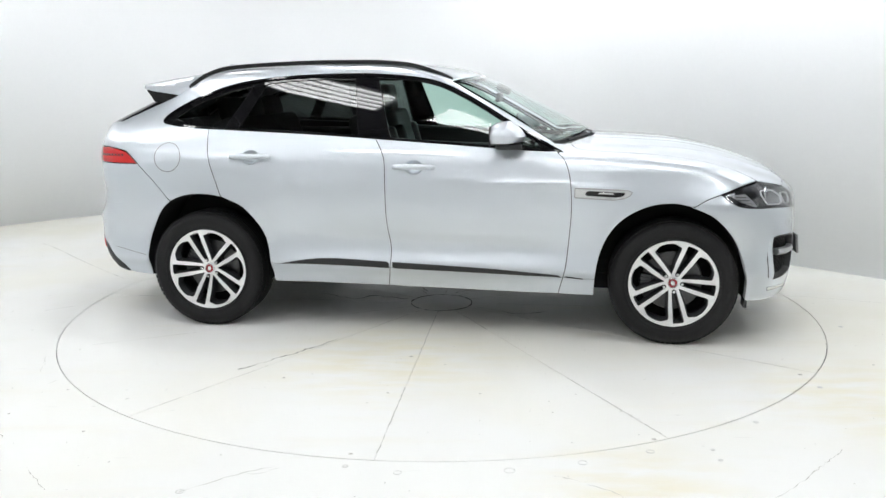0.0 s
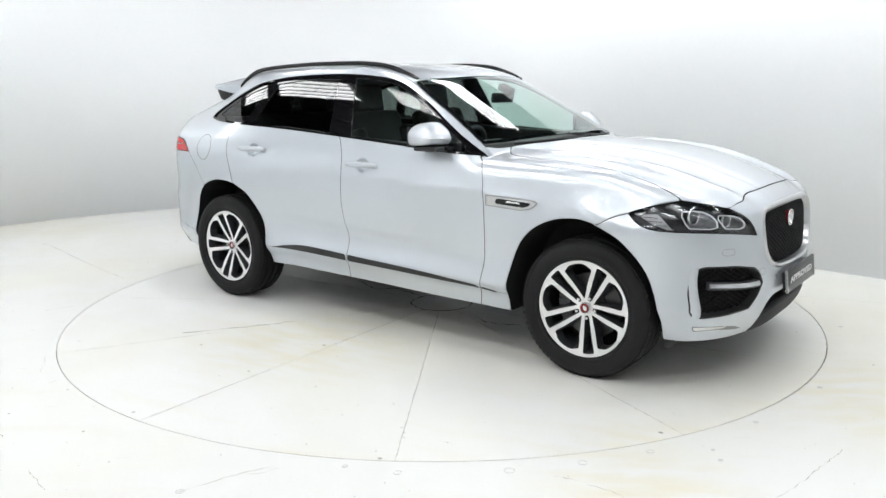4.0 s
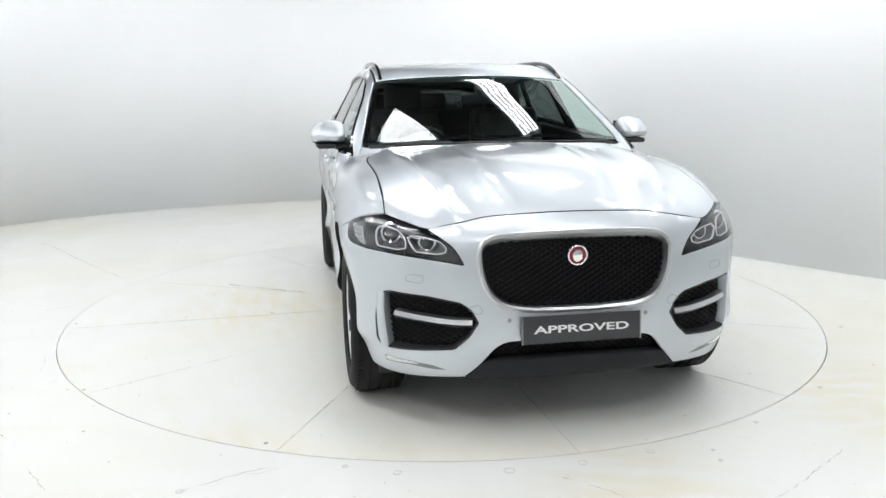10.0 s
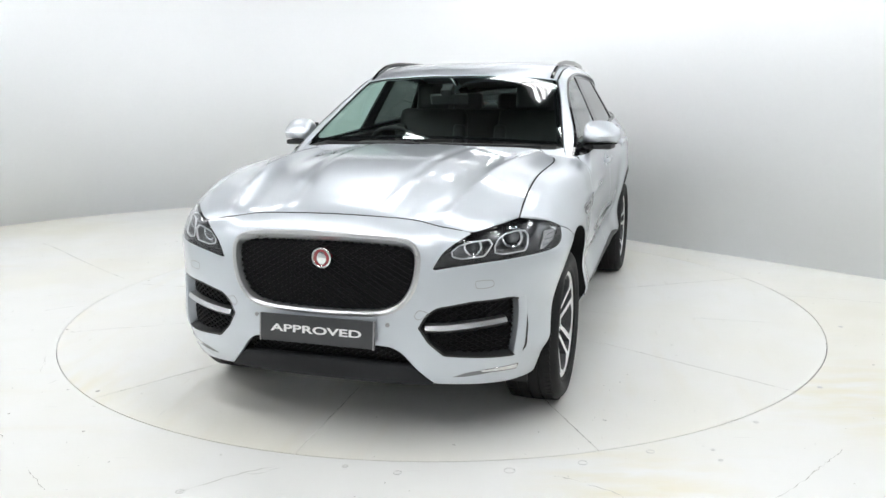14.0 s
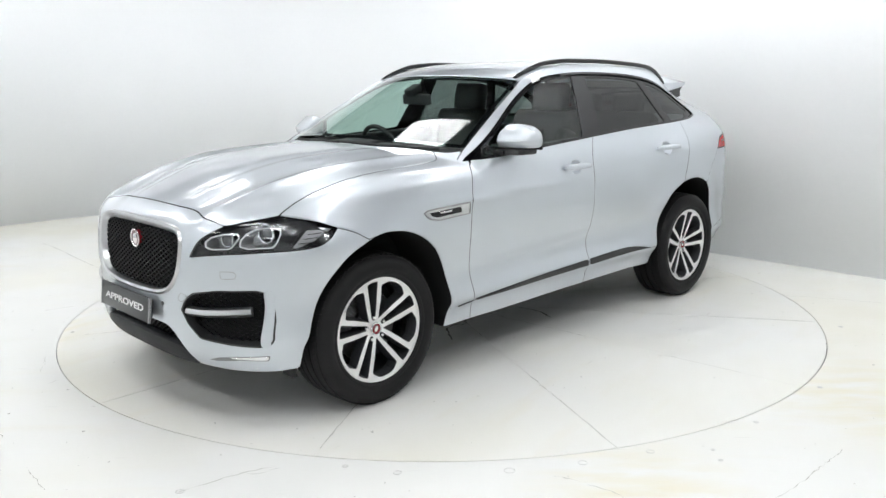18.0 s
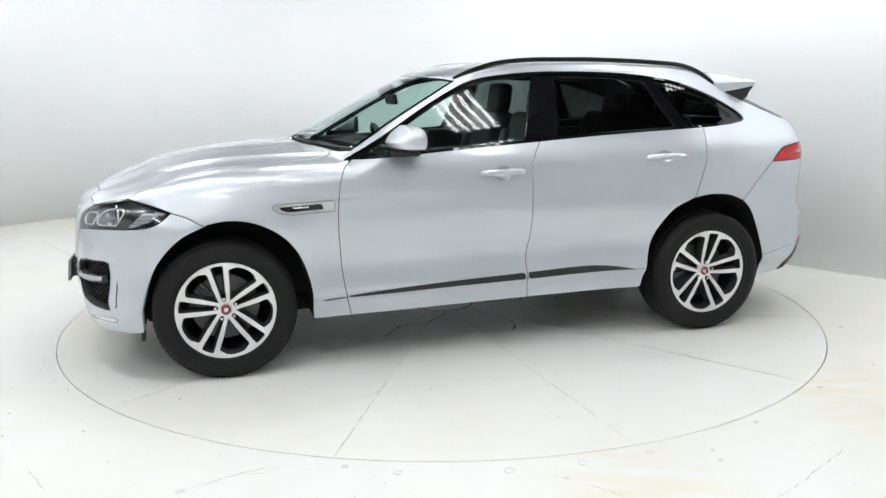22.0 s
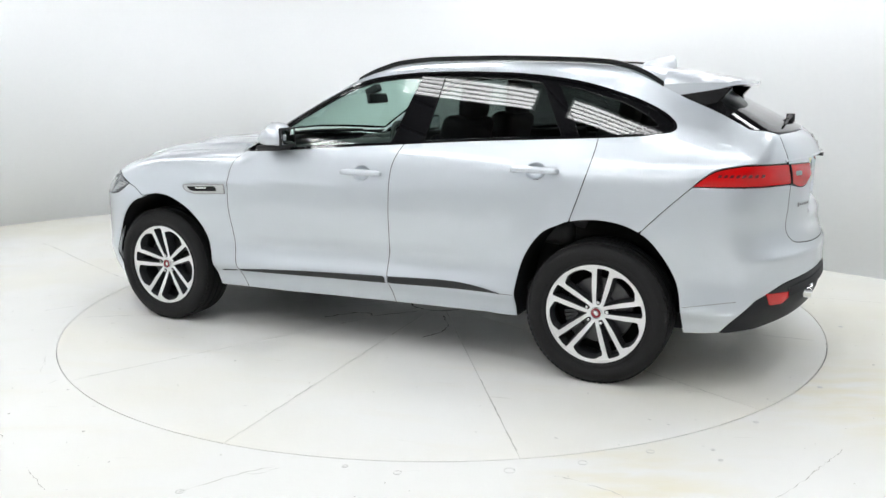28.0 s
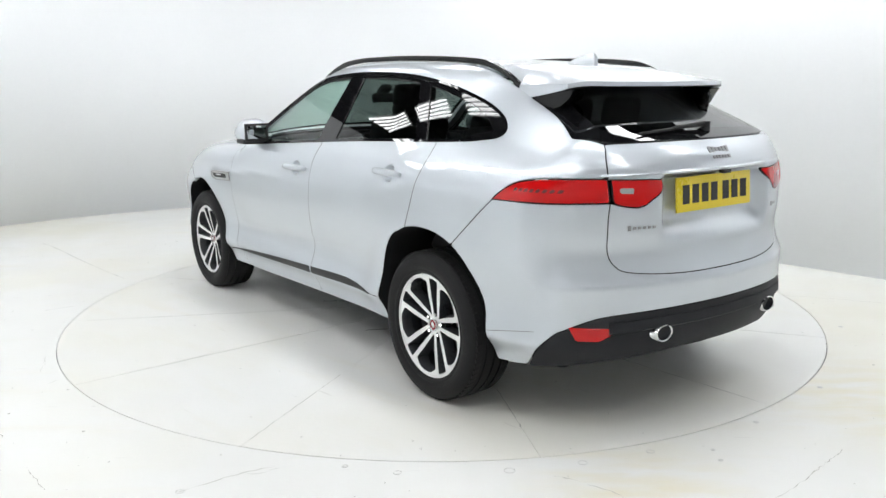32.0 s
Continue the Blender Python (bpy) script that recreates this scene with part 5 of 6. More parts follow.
def wheel_dish(r):
    """How far the polished face lies out along the axle at a radius."""
    u = np.clip((np.asarray(r, float) - 0.06) / 0.19, 0, 1)
    return -0.014 - 0.020 * (1 - u) ** 2 + 0.015 * u ** 2


def turn_flat(q, degrees):
    a = radians(degrees)
    q = np.asarray(q, float)
    return np.stack([q[:, 0] * math.cos(a) - q[:, 1] * math.sin(a), q[:, 0] * math.sin(a) + q[:, 1] * math.cos(a)], 1)


def wheel_openings():
    """The narrow slot inside a pair of spokes and the wide window between two pairs, along +x."""
    slot = [(0.041, 0.0), (0.043, 0.008), (0.054, 0.0125), (0.15, 0.0225), (0.230, 0.0320), (0.2375, 0.029), (0.2400, 0.0)]
    slot += [(x, -y) for x, y in slot[-2:0:-1]]
    wide = [(0.049, 0.0), (0.056, 0.0035), (0.14, 0.0440), (0.194, 0.0750), (0.205, 0.0760), (0.2305, 0.0475), (0.2375, 0.025), (0.2395, 0.0)]
    wide += [(x, -y) for x, y in wide[-2:0:-1]]
    return resample(slot, 0.006, True), resample(wide, 0.006, True)


def build_wheel(car):
    """One wheel with its outer face towards +y, axle at the origin."""
    bm = bmesh.new()
    lathe(bm, [(0.250, -0.20), (0.246, -0.10), (0.240, -0.05), (0.244, -0.02), (0.248, -0.004), (0.2555, 0.000), (0.2555, -0.01)], 72)
    wheel = part("wheel", bm, ALLOY_DARK, car, "black tyre on a grey and polished alloy wheel")
    # tyre with rounded side wall, rim guard and tread grooves
    bm = bmesh.new()
    prof = [(0.254, -0.004), (0.259, 0.009), (0.268, 0.0155), (0.274, 0.0165), (0.278, 0.0145), (0.292, 0.0215), (0.312, 0.0255), (0.334, 0.0215), (0.350, 0.010), (0.360, -0.006), (0.3655, -0.022), (0.369, -0.05), (0.37, -0.055), (0.360, -0.056), (0.360, -0.064), (0.37, -0.065),
            (0.371, -0.105), (0.360, -0.106), (0.360, -0.116), (0.371, -0.117), (0.370, -0.155), (0.360, -0.156), (0.360, -0.166), (0.369, -0.167), (0.364, -0.20), (0.352, -0.225), (0.31, -0.245), (0.254, -0.225)]
    lathe(bm, prof, 120)
    bmesh.ops.recalc_face_normals(bm, faces=bm.faces)
    part("tyre", bm, RUBBER, wheel, "black road tyre", 50)
    bm = bmesh.new()
    for k in range(76):
        m = Matrix.Rotation(-2 * math.pi * k / 76, 4, "Y")
        for w, tl in ((-0.026, 16), (-0.194, -16)):
            bmesh.ops.create_cube(bm, size=1.0, matrix=m @ Matrix.Translation((0.3645, w, 0)) @ Matrix.Rotation(radians(tl), 4, "X") @ Matrix.Diagonal((0.006, 0.040, 0.024, 1)))
    tagged(part("tread_block", bm, RUBBER, wheel, "", 0), kind="stuff")
    for r, w in ((0.296, 0.0222), (0.330, 0.0222)):
        bm = bmesh.new()
        torus(bm, (0, w - 0.0008, 0), r, 0.0014, "y", 90, 6)
        part("sidewall_ring", bm, RUBBER, wheel)
    bm = bmesh.new()
    lathe(bm, [(0.2445, wheel_dish(0.25) - 0.003), (0.2455, wheel_dish(0.25) + 0.002), (0.2500, 0.0045), (0.2560, 0.0040), (0.2572, 0.000), (0.2565, -0.006)], 96)
    bmesh.ops.recalc_face_normals(bm, faces=bm.faces)
    part("rim_lip", bm, MACHINED, wheel, "polished rim lip")
    # polished face of five pairs of spokes, cut through by slots and windows
    from mathutils.geometry import delaunay_2d_cdt
    slot, wide = wheel_openings()
    loops = [np.array([(0.2455 * math.cos(a), 0.2455 * math.sin(a)) for a in np.linspace(0, 2 * math.pi, 120, endpoint=False)])]
    loops += [turn_flat(slot, WHEEL_PAIRS + 72 * k) for k in range(5)]
    loops += [turn_flat(wide, WHEEL_PAIRS + 36 + 72 * k) for k in range(5)]
    pts, edges = [], []
    for lp in loops:
        k0 = len(pts)
        pts += list(lp)
        edges += [(k0 + i, k0 + (i + 1) % len(lp)) for i in range(len(lp))]
    gx, gy = np.meshgrid(np.arange(-0.25, 0.25, 0.012), np.arange(-0.25, 0.25, 0.012))
    g = np.stack([gx.ravel(), gy.ravel()], 1)
    rim = np.array(pts)
    g = g[np.min(np.sum((rim[None] - g[:, None]) ** 2, 2), 1) > 0.005 ** 2]
    v2, _, tris, _, _, _ = delaunay_2d_cdt([Vector(v) for v in list(rim) + list(g)], edges, [], 0, 1e-7)
    v2, tris = np.array([tuple(v) for v in v2]), np.array(tris)
    cen = v2[tris].mean(1)
    ok = within(cen, loops[0])
    for lp in loops[1:]:
        ok &= ~within(cen, lp)
    face = mesh_from("spoke_face", np.stack([v2[:, 0], wheel_dish(np.hypot(*v2.T)), v2[:, 1]], 1), tris[ok][:, ::-1])
    link("spoke_face", face, MACHINED, wheel, "polished face of five pairs of spokes")
    # grey flanks of every opening, drawn in towards the back
    for n, lp in enumerate(loops[1:]):
        rings = []
        for sink, shrink in ((0.0, 0.0), (-0.0025, 0.0012), (-0.030, 0.004), (-0.055, 0.010)):
            d = inset_loop(lp, shrink)
            rings.append(np.stack([d[:, 0], wheel_dish(np.hypot(*lp.T)) + sink, d[:, 1]], 1))
        bm = bmesh.new()
        vs = [[bm.verts.new(v) for v in r] for r in rings]
        for a, b in zip(vs, vs[1:]):
            for i in range(len(a)):
                j = (i + 1) % len(a)
                bm.faces.new((a[i], a[j], b[j], b[i]))
        bmesh.ops.recalc_face_normals(bm, faces=bm.faces)
        part("slot_flank" if n < 5 else "window_flank", bm, ALLOY_DARK, wheel, "dark grey painted flank of a wheel opening")
    # hub, bolts, cap, disc, caliper, dark barrel back
    for k in range(5):
        a = math.radians(72 * k + WHEEL_PAIRS)
        bm = bmesh.new()
        c = Vector((0.0565 * math.cos(a), 0, 0.0565 * math.sin(a)))
        rod(bm, c + Vector((0, -0.07, 0)), c + Vector((0, -0.028, 0)), 0.0095, 6)
        rod(bm, c + Vector((0, -0.028, 0)), c + Vector((0, -0.025, 0)), 0.0095, 6, 0.007)
        part("wheel_bolt", bm, CHROME, wheel, "", 30)
        bm = bmesh.new()
        rod(bm, c + Vector((0, -0.08, 0)), c + Vector((0, -0.048, 0)), 0.018, 16)
        part("bolt_seat", bm, DARK, wheel, "", 30)
    bm = bmesh.new()
    rod(bm, (0, -0.05, 0), (0, -0.024, 0), 0.026, 32)
    part("centre_cap", bm, RED_BADGE, wheel, "red centre cap with a chrome ring", 30)
    bm = bmesh.new()
    torus(bm, (0, -0.025, 0), 0.0285, 0.0034, "y", 32, 8)
    bmesh.ops.create_uvsphere(bm, u_segments=16, v_segments=8, radius=1.0, matrix=Matrix.Translation((0, -0.026, 0)) @ Matrix.Diagonal((0.013, 0.004, 0.017, 1)))
    part("cap_ring", bm, CHROME, wheel, "chrome ring and boss of the cap")
    bm = bmesh.new()
    lathe(bm, [(0.06, -0.098), (0.172, -0.098), (0.176, -0.108), (0.172, -0.122), (0.06, -0.122)], 60)
    part("brake_disc", bm, ROTOR, wheel, "dull steel brake disc")
    bm = bmesh.new()
    lathe(bm, [(0.062, -0.078), (0.088, -0.080), (0.092, -0.097)], 40)
    part("disc_bell", bm, ALLOY_DARK, wheel, "dark bell of the brake disc")
    bm = bmesh.new()
    for i in range(9):
        a = math.radians(-28 + i * 7)
        box(bm, (0.075, 0.05, 0.024), (0.150 * math.cos(a), -0.105, 0.150 * math.sin(a)), Matrix.Rotation(-a, 4, "Y"), 0.006, 1)
    part("brake_caliper", bm, ALLOY_DARK, wheel, "grey brake caliper")
    bm = bmesh.new()
    lathe(bm, [(0.249, -0.19), (0.0001, -0.19)], 48)
    part("barrel_back", bm, DARK, wheel)
    return wheel


# ---- things on the body ----
def build_mirror(car, s):
    """Door mirror: painted cap over a black base and foot."""
    bm = bmesh.new()
    bmesh.ops.create_cube(bm, size=1.0)
    bmesh.ops.subdivide_edges(bm, edges=bm.edges[:], cuts=7, use_grid_fill=True)
    for v in bm.verts:
        c = v.co * 2
        n = (abs(c.x) ** 3.2 + abs(c.y) ** 3.2 + abs(c.z) ** 3.2) ** (1 / 3.2)
        c = c / max(n, 1e-6) if n > 0 else c
        fx, fy, fz = c
        x = 0.462 + fx * 0.108 + (0.02 * (1 - fy))
        y = 0.960 + fy * 0.102
        z = 1.224 + fz * 0.086 + 0.004 * fy
        if fx > 0:
            x = 0.49 + fx * 0.098 * (1 - 0.25 * abs(fz)) - 0.045 * (fy + 1) * 0.5
        if fz < -0.35:
            z = max(z, 1.170)
        z -= 0.018 * (1 + fy) * 0.5 * (1 if fz > 0 else -0.2)
        z = 1.196 + (z - 1.196) * (1 - 0.38 * max(fx, 0) ** 1.3) * (1 - 0.22 * max(fy, 0) ** 2)
        v.co = (x, y, z)
    bmesh.ops.recalc_face_normals(bm, faces=bm.faces)
    if s < 0:
        bm.transform(Matrix.Diagonal((1, -1, 1, 1)))
        bmesh.ops.reverse_faces(bm, faces=bm.faces)
    mir = part("door_mirror", bm, PAINT, car, "silver door mirror cap", 60)
    bm = bmesh.new()
    box(bm, (0.15, 0.165, 0.030), (0.478, s * 0.946, 1.157), pose(0, 0, 0, 0, 0, -4 * s), 0.014)
    part("mirror_base", bm, BLACK_PLASTIC, mir, "black lower half of the mirror")
    bm = bmesh.new()
    box(bm, (0.10, 0.12, 0.03), (0.535, s * 0.858, 1.152), pose(0, 0, 0, 0, 0, 14 * s), 0.010)
    box(bm, (0.13, 0.035, 0.05), (0.56, s * 0.842, 1.158), pose(0, 0, 0, 12 * s, -6, 2 * s), 0.012)
    part("mirror_foot", bm, BLACK_GLOSS, mir, "black mirror foot")
    bm = bmesh.new()
    box(bm, (0.010, 0.164, 0.112), (0.380, s * 0.956, 1.218), pose(0, 0, 0, 0, 0, 4 * s), 0.004)
    part("mirror_bezel", bm, BLACK_PLASTIC, mir, "black bezel round the mirror glass")
    bm = bmesh.new()
    box(bm, (0.004, 0.130, 0.082), (0.3745, s * 0.956, 1.220), pose(0, 0, 0, 0, 0, 4 * s), 0.001)
    part("mirror_glass", bm, CHROME, mir, "mirror glass")


def build_handle(car, x, z, s):
    p = (by_side(x + 0.12, z) + by_side(x - 0.12, z)) / 2
    n = skin_normal(by_side(x + 0.12, z)[None])[0] + skin_normal(by_side(x - 0.12, z)[None])[0]
    n /= np.linalg.norm(n)
    t = (by_side(x + 0.12, z) - by_side(x - 0.12, z))
    t /= np.linalg.norm(t)
    u = np.cross(t, n) * -1
    m = Matrix([[t[0], n[0], u[0], p[0]], [t[1], n[1], u[1], p[1]], [t[2], n[2], u[2], p[2]], [0, 0, 0, 1]])
    if u[2] < 0:
        m = m @ Matrix.Rotation(math.pi, 4, "Y")
    mirror = Matrix.Diagonal((1, s, 1, 1))

    def put(bm):
        bm.transform(m)
        bm.transform(mirror)
        if s < 0:
            bmesh.ops.reverse_faces(bm, faces=bm.faces)
        return bm
    bm = bmesh.new()
    segs = np.linspace(-0.128, 0.128, 17)
    rows = []
    for a in segs:
        k = 1 - (abs(a) / 0.128) ** 4
        h, d = 0.011 + 0.006 * k, 0.012 + 0.020 * k ** 0.5
        rows.append([bm.verts.new((a, d + 0.009 * math.cos(q), h * math.sin(q))) for q in np.linspace(0, 2 * math.pi, 12, endpoint=False)])
    for p0, p1 in zip(rows, rows[1:]):
        for i in range(12):
            bm.faces.new((p0[i], p0[(i + 1) % 12], p1[(i + 1) % 12], p1[i]))
    bm.faces.new(rows[0])
    bm.faces.new(rows[-1][::-1])
    bmesh.ops.recalc_face_normals(bm, faces=bm.faces)
    h = part("door_handle", put(bm), PAINT, car, "silver pull handle", 60)
    bm = bmesh.new()
    lathe(bm, [(0.058, -0.002), (0.054, -0.003), (0.050, -0.010), (0.042, -0.024), (0.025, -0.033), (0.0001, -0.036)], 32)
    bm.transform(Matrix.Diagonal((1.0, 1, 0.74, 1)))
    bmesh.ops.recalc_face_normals(bm, faces=bm.faces)
    if sum(f.normal.y for f in bm.faces) < 0:
        bmesh.ops.reverse_faces(bm, faces=bm.faces)
    part("handle_cup", put(bm), PAINT, h, "round cup let into the door behind the handle")
    for a in (-0.112, 0.112):
        bm = bmesh.new()
        box(bm, (0.028, 0.022, 0.022), (a, 0.010, 0), bevel=0.005)
        part("handle_mount", put(bm), PAINT, h)


def build_side_details(car):
    for s, put in ((1, lambda p: np.array(p)), (-1, flip_y)):
        for x, z in HANDLES:
            build_handle(car, x, z, s)
        build_mirror(car, s)
        # vent badge in the wing
        loop = on_side(resample([(1.182, 0.902), (1.165, 0.912), (1.10, 0.917), (0.86, 0.924), (0.86, 0.868), (1.08, 0.858), (1.14, 0.868), (1.17, 0.885)], 0.012, True))
        v = skin_panel("side_vent", SATIN, car, put(loop), depth=-0.002, gap=0.0, step=0.03, lip=0.01, label="satin chrome side vent")
        strip_along("vent_border", STEEL, v, put(loop), [(-0.003, -0.004), (-0.0025, 0.0055), (0.0025, 0.0055), (0.003, -0.004)], closed=True, label="dark chrome edge of the vent")
        inner = on_side(resample([(1.148, 0.900), (0.93, 0.911), (0.915, 0.880), (1.10, 0.872), (1.135, 0.882)], 0.012, True))
        skin_panel("vent_slot", BLACK_GLOSS, v, put(inner), depth=-0.0045, gap=0.0, step=0.03, lip=0.004)
        bar = on_side(resample([(1.085, 0.899), (0.99, 0.902), (0.99, 0.892), (1.085, 0.889)], 0.012, True))
        skin_panel("vent_bar", CHROME, v, put(bar), depth=-0.007, gap=0.0, step=0.03, lip=0.004)
        # roof rail
        xs = np.linspace(0.10, -1.66, 60)
        rail = on_top(np.stack([xs, np.interp(xs, [-1.7, -1.3, -0.8, -0.3, 0.1], [0.535, 0.572, 0.595, 0.600, 0.597])], 1))
        u = (xs - xs[-1]) / (xs[0] - xs[-1])
        lift = 0.022 * np.minimum(1, np.minimum(u, 1 - u) * 7) ** 0.7
        up = np.tile([0.0, 0.0, 1.0], (60, 1))
        rail2 = rail + up * lift[:, None]
        strip_along("roof_rail", BLACK_GLOSS, car, put(rail2), [(-0.012, -0.004), (-0.009, 0.008), (0.0, 0.010), (0.009, 0.008), (0.012, -0.004), (0.008, -0.018), (-0.008, -0.018)], label="black roof rail", normals=up)
        if s < 0:
            ring = np.array([by_side(-1.66 + 0.092 * math.cos(a), 1.075 + 0.088 * math.sin(a)) for a in np.linspace(0, 2 * math.pi, 60, endpoint=False)])
            strip_along("fuel_flap", SEAM, car, put(ring), [(-0.0016, -0.001), (-0.0016, 0.0005), (0.0016, 0.0005), (0.0016, -0.001)], closed=True, label="round fuel flap line")
        # wheel arch liner and lip
        for cx, arch in ((1.42, ARCH_F), (-1.43, ARCH_R)):
            ln = line_side(arch, 6)
            verts, faces = [], []
            for dy in (0.004, 0.33):
                for p in ln:
                    verts.append((p[0], s * (p[1] - dy), p[2]))
            n = len(ln)
            for i in range(n - 1):
                faces.append((i, i + 1, n + i + 1, n + i))
            verts.append((cx, s * 0.60, 0.4))
            for i in range(n - 1):
                faces.append((n + i, n + i + 1, 2 * n))
            me = mesh_from("arch_liner", verts, faces, smooth=False)
            link("arch_liner", me, DARK, car, "black wheel arch liner")
        # fine dark strips laid along the sill and bumper creases as their shade
        ln = line_side([(0.985, 0.384), (0.5, 0.399), (0.0, 0.41), (-0.5, 0.42), (-1.0, 0.424)], 10)
        strip_along("sill_crease_shade", SEAM, car, put(ln), [(-0.001, -0.001), (-0.001, 0.0004), (0.001, 0.0004), (0.001, -0.001)])
        ln = line_side([(-1.862, 0.445), (-1.95, 0.462), (-2.10, 0.485)], 8)
        strip_along("bumper_crease_shade", SEAM, car, put(ln), [(-0.001, -0.001), (-0.001, 0.0004), (0.001, 0.0004), (0.001, -0.001)])


def build_under(car):
    bm = bmesh.new()
    box(bm, (3.9, 1.25, 0.10), (-0.1, 0, 0.30), bevel=0.03)
    box(bm, (1.9, 1.70, 0.06), (0.0, 0, 0.315), bevel=0.02)
    part("underbody", bm, DARK, car, "dark underbody")
    bm = bmesh.new()
    box(bm, (0.9, 1.25, 0.5), (1.40, 0, 0.60), bevel=0.02)
    part("engine_bay", bm, DARK, car)
    for x in (1.437, -1.437):
        bm = bmesh.new()
        rod(bm, (x, -0.78, 0.366), (x, 0.78, 0.366), 0.05, 16)
        box(bm, (0.1, 1.1, 0.10), (x, 0, 0.30), bevel=0.02)
        part("axle", bm, DARK, car)
    for s in (1, -1):
        bm = bmesh.new()
        box(bm, (0.02, 0.09, 0.05), (1.86, s * 0.78, 0.238), bevel=0.004)
        part("mud_flap", bm, BLACK_PLASTIC, car)
    bm = bmesh.new()
    rod(bm, (-1.0, 0.3, 0.28), (-1.9, 0.3, 0.30), 0.035, 12)
    box(bm, (0.45, 0.8, 0.14), (-2.0, 0, 0.43), bevel=0.05)
    part("silencer", bm, STEEL, car, "dull steel silencer")


def build_cabin(car):
    def soft_box(size, at, turn=None, r=0.04):
        bm = bmesh.new()
        box(bm, size, at, turn, r, 3)
        return bm
    bm = soft_box((2.6, 1.45, 0.06), (-0.45, 0, 0.42))
    part("cabin_floor", bm, DARK, car)
    bm = soft_box((0.55, 1.50, 0.22), (0.66, 0, 1.02), pose(0, 0, 0, 0, 6, 0), 0.07)
    dash = part("dashboard", bm, CLOTH, car, "black dashboard")
    bm = soft_box((0.16, 0.36, 0.07), (0.50, -0.37, 1.13), pose(0, 0, 0, 0, 6, 0), 0.03)
    part("binnacle", bm, CLOTH, dash)
    bm = soft_box((0.02, 0.26, 0.13), (0.40, 0.0, 1.03), pose(0, 0, 0, 0, 14, 0), 0.006)
    part("screen", bm, BLACK_GLOSS, dash)
    bm = bmesh.new()
    torus(bm, (0, 0, 0), 0.178, 0.015, "x", 40, 10)
    box(bm, (0.04, 0.14, 0.11), (0.02, 0, 0), bevel=0.02)
    box(bm, (0.02, 0.33, 0.03), (0.015, 0, 0), bevel=0.008)
    box(bm, (0.02, 0.03, 0.17), (0.015, 0, -0.085), bevel=0.008)
    bm.transform(pose(0.30, -0.37, 1.08, 0, 24, 0))
    part("steering_wheel", bm, CLOTH, car, "black steering wheel")
    bm = bmesh.new()
    rod(bm, (0.32, -0.37, 1.07), (0.52, -0.37, 1.0), 0.03, 16)
    part("steering_column", bm, CLOTH, car)
    for y in (0.37, -0.37):
        bm = soft_box((0.52, 0.52, 0.16), (-0.12, y, 0.72), pose(0, 0, 0, 0, -6, 0), 0.06)
        seat = part("front_seat", bm, CLOTH, car, "black leather front seat")
        bm = soft_box((0.15, 0.50, 0.64), (-0.43, y, 1.02), pose(0, 0, 0, 0, -16, 0), 0.06)
        part("backrest", bm, CLOTH, seat)
        for b in (0.22, -0.22):
            bm = soft_box((0.13, 0.09, 0.5), (-0.37, y + b, 0.98), pose(0, 0, 0, 0, -16, 0), 0.04)
            part("bolster", bm, CLOTH, seat)
        bm = soft_box((0.10, 0.27, 0.20), (-0.545, y, 1.415), pose(0, 0, 0, 0, -8, 0), 0.045)
        hr = part("headrest", bm, CLOTH, seat)
        for q in (0.07, -0.07):
            bm = bmesh.new()
            rod(bm, (-0.53, y + q, 1.28), (-0.545, y + q, 1.36), 0.007, 8)
            part("headrest_post", bm, CHROME, seat)
    bm = soft_box((0.50, 1.30, 0.16), (-1.0, 0, 0.74), pose(0, 0, 0, 0, -5, 0), 0.06)
    bench = part("rear_seat", bm, CLOTH, car, "black leather rear bench")
    bm = soft_box((0.16, 1.28, 0.58), (-1.33, 0, 1.02), pose(0, 0, 0, 0, -20, 0), 0.06)
    part("backrest", bm, CLOTH, bench)
    for y in (0.38, 0.0, -0.38):
        bm = soft_box((0.09, 0.24, 0.15), (-1.46, y, 1.36), pose(0, 0, 0, 0, -12, 0), 0.035)
        part("headrest", bm, CLOTH, bench)
    bm = soft_box((0.75, 1.15, 0.02), (-1.85, 0, 1.10), None, 0.008)
    part("load_cover", bm, CLOTH, car, "black load cover")
    bm = soft_box((0.55, 0.22, 0.28), (0.02, 0, 0.75), None, 0.05)
    part("console", bm, CLOTH, car)
    # inner mirror
    bm = soft_box((0.03, 0.24, 0.065), (0.33, 0, 1.42), pose(0, 0, 0, 0, 10, 0), 0.014)
    im = part("inner_mirror", bm, BLACK_PLASTIC, car, "black inner mirror")
    bm = bmesh.new()
    box(bm, (0.10, 0.07, 0.05), (0.36, 0, 1.475), pose(0, 0, 0, 0, 25, 0), 0.015)
    part("mirror_mount", bm, BLACK_PLASTIC, im)
    # headlining: inside of the roof and pillars
    half = np.vstack([line_top([(0.20, 0.0), (0.15, 0.33), (0.07, 0.585)]), line_top([(0.07, 0.585), (-0.8, 0.585), (-1.3, 0.56), (-1.78, 0.52)]), line_top([(-1.78, 0.5), (-1.84, 0.3), (-1.85, 0.0)])])
    skin_panel("headlining", LINING, car, np.vstack([half, flip_y(half)]), depth=0.035, edge=False, step=0.08, label="pale grey headlining")
    # door tops inside and bulkheads
    for s in (1, -1):
        bm = soft_box((1.65, 0.06, 0.5), (-0.08, s * 0.78, 0.93), pose(0, 0, -0.0, 0, 2, 0), 0.02)
        box(bm, (0.6, 0.06, 0.16), (-1.2, s * 0.775, 1.10), None, 0.02, 3)
        part("inner_door", bm, CLOTH, car, "black inner door lining")
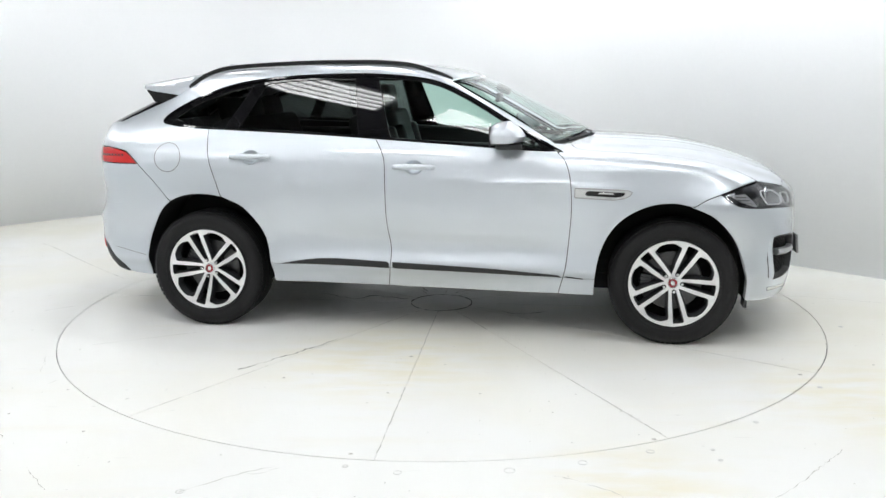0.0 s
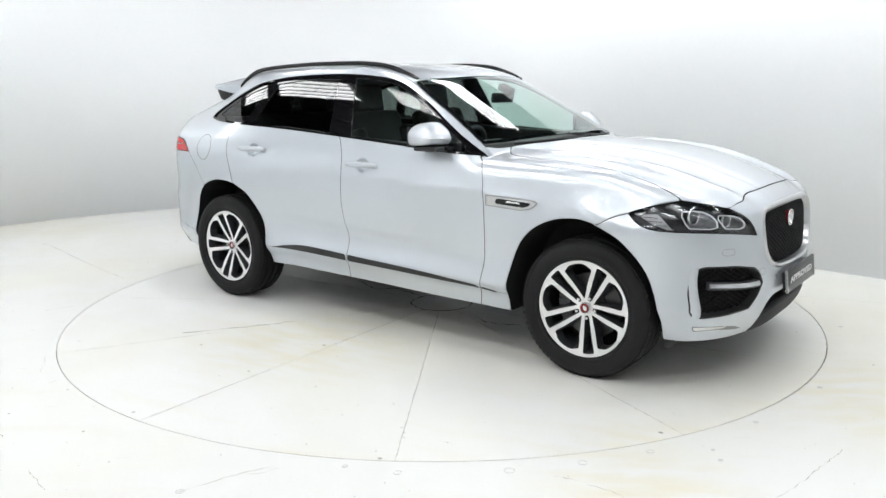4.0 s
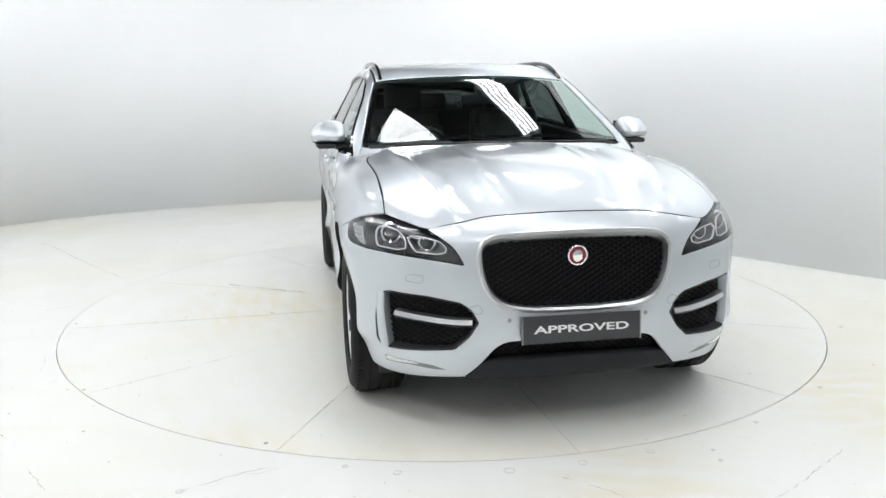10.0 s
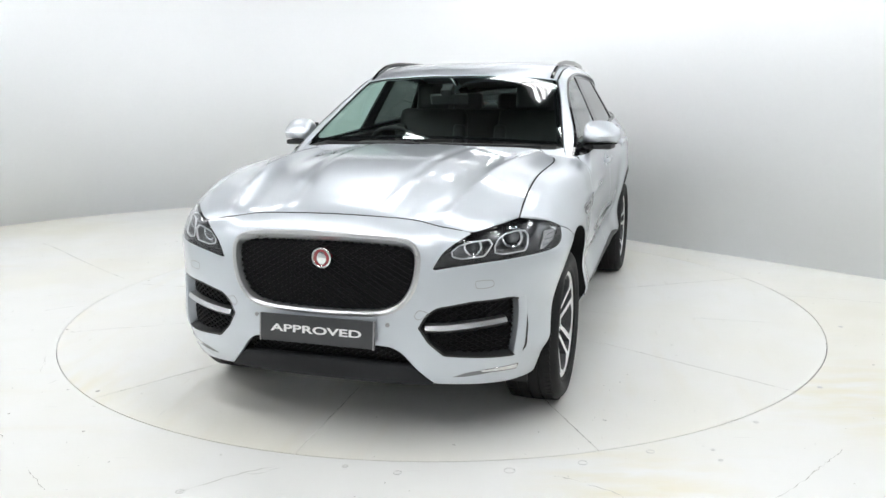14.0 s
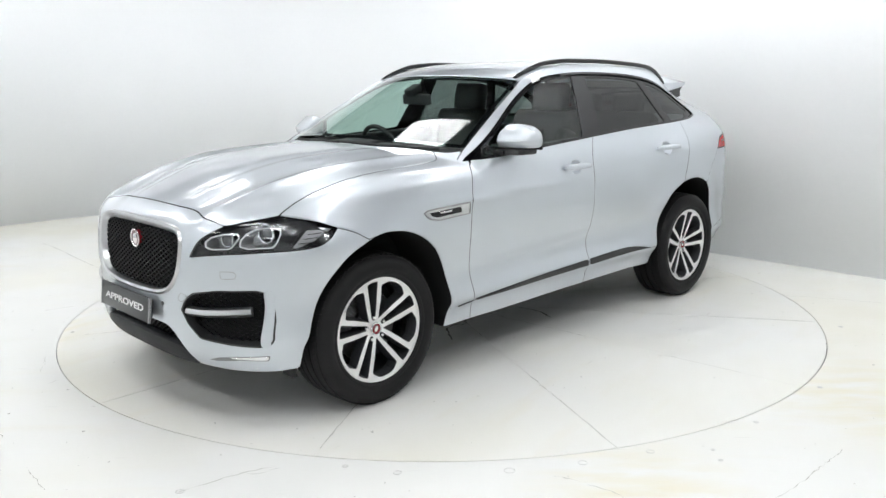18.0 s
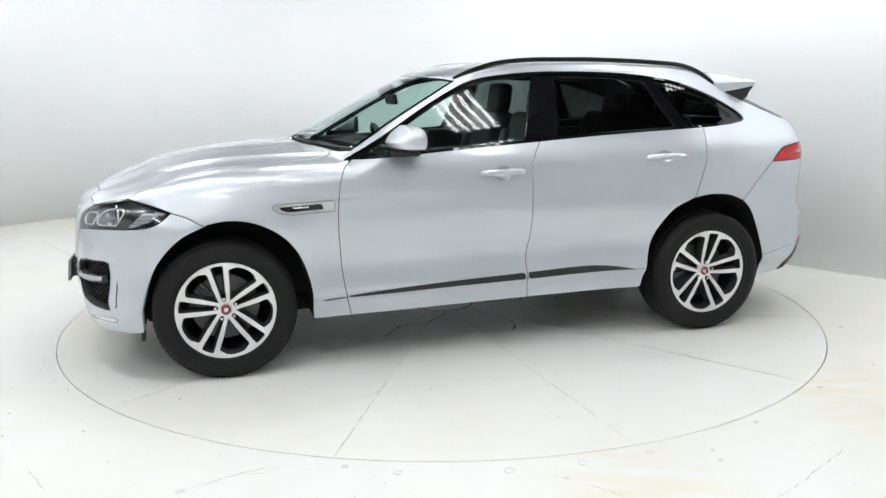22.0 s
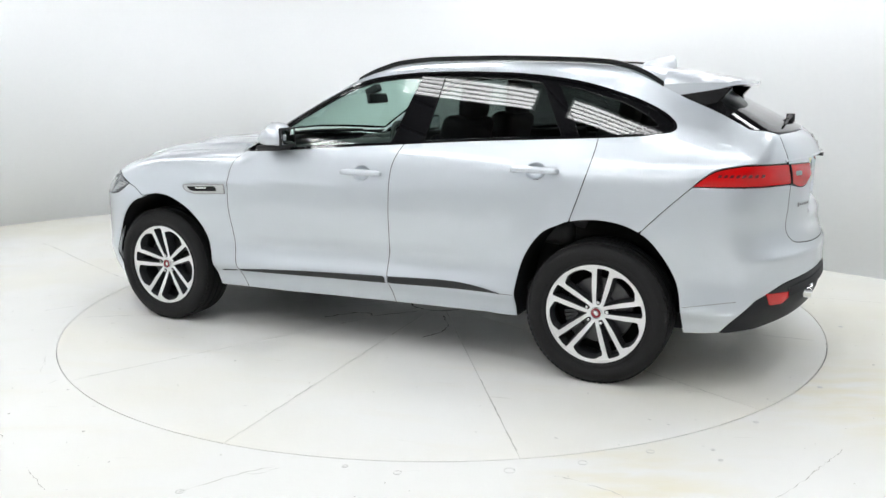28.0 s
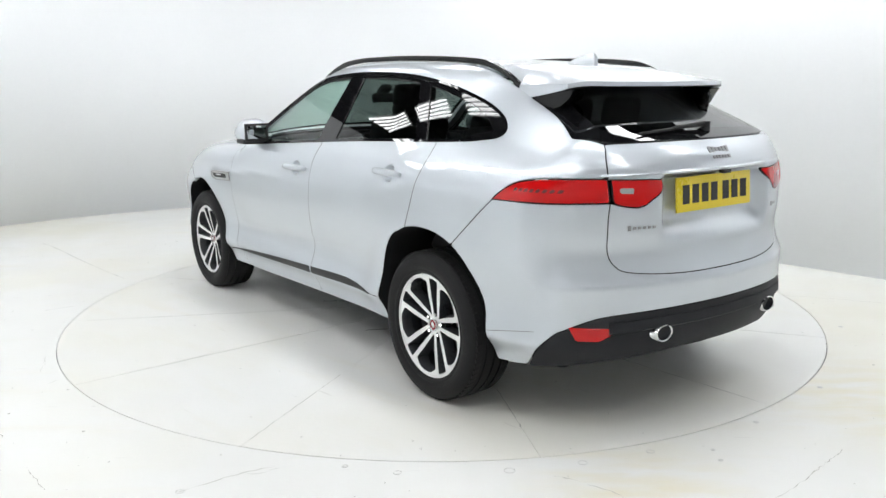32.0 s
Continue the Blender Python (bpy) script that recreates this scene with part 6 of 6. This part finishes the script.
        bm = soft_box((0.5, 0.05, 0.25), (-1.85, s * 0.70, 1.05), None, 0.02)
        part("load_side", bm, CLOTH, car)
    bm = soft_box((0.06, 1.4, 0.75), (0.92, 0, 0.72), None, 0.01)
    part("bulkhead", bm, DARK, car)
    bm = soft_box((0.06, 1.15, 0.65), (-2.22, 0, 0.82), None, 0.01)
    part("tail_bulkhead", bm, DARK, car)
    # cowl and front wipers
    cowl = np.vstack([line_top([(0.97, 0.0), (0.93, 0.33), (0.815, 0.62), (0.76, 0.75)]), line_top([(0.70, 0.75), (0.79, 0.6), (0.885, 0.33), (0.925, 0.0)])])
    skin_panel("cowl", BLACK_PLASTIC, car, np.vstack([cowl, flip_y(cowl)]), depth=0.034, edge=False, gap=0.0, label="black scuttle below the windscreen")
    for y0, y1 in ((-0.60, 0.02), (0.05, 0.66)):
        pts = np.array([by_top(0.955 - 0.40 * y * y, y) - np.array([0, 0, 0.018]) for y in np.linspace(y0, y1, 14)])
        strip_along("front_wiper", BLACK_PLASTIC, car, pts, [(-0.006, -0.006), (-0.004, 0.006), (0.004, 0.006), (0.006, -0.006)], label="black windscreen wiper")


def build_car():
    car = new("car")
    tagged(car, "silver estate-bodied off-road car on the turntable", "car")
    build_shell(car)
    build_side_details(car)
    build_under(car)
    build_cabin(car)
    w = build_wheel(car)
    w.matrix_basis = pose(1.437, 0.918, 0.366, 0, -19.5, 0)
    for x, s, roll in ((-1.437, 1, 34.5), (1.437, -1, 17.5), (-1.437, -1, -8.5)):
        m = pose(x, s * 0.917, 0.366) @ (Matrix() if s > 0 else Matrix.Rotation(math.pi, 4, "Z")) @ pose(0, 0, 0, 0, roll, 0)
        copy_thing(w, m)
    return car


# ---- build ----
build_room()
# rows of strip-light banks under the shed roof, parallel to the straight wall, with one dense bank over the middle
# row -6.3 and the banks at -6.9 and -4.1 are unseen, added as fill
for across, centres in ((-6.3, (-2.3, 0.0, 2.3, 4.6)), (-3.35, (-6.9, -4.6, -2.3, 0.0, 2.3, 4.6)), (-0.7, (-4.1, 1.6, 3.9, 6.2)), (2.5, (-0.82, 1.5, 3.8)), (6.2, (-0.9, 1.4))):
    for along in centres:
        light_bank(((across + along) * 0.7071, (across - along) * 0.7071, LAMP_Z), -45, 1.6, 0.62)
light_bank(((0.05 - 1.35) * 0.7071, (0.05 + 1.35) * 0.7071, LAMP_Z), -45, 1.45, 0.75, 14, 0.45)
for x_, y_, tx_, ty_ in ((-4.15, 3.2, -4.35, 3.6), (-2.69, 4.1, -2.9, 4.5), (0.15, 3.3, 0.4, 3.55)):
    wall_washer(x_, y_, tx_, ty_, 1.5)
floor_details()
table = build_turntable()
table_details(table)
car = build_car()


def motions():
    rows = [(float(t), radians(SPIN * t)) for t in range(33)]
    walk(table, [(t, pose(0, 0, 0, 0, 0, math.degrees(a))) for t, a in rows])
    x, y = CAR_AT
    walk(car, [(t, pose(x * math.cos(a) - y * math.sin(a), x * math.sin(a) + y * math.cos(a), 0, 0, 0, math.degrees(a) + CAR_TURN)) for t, a in rows])


motions()
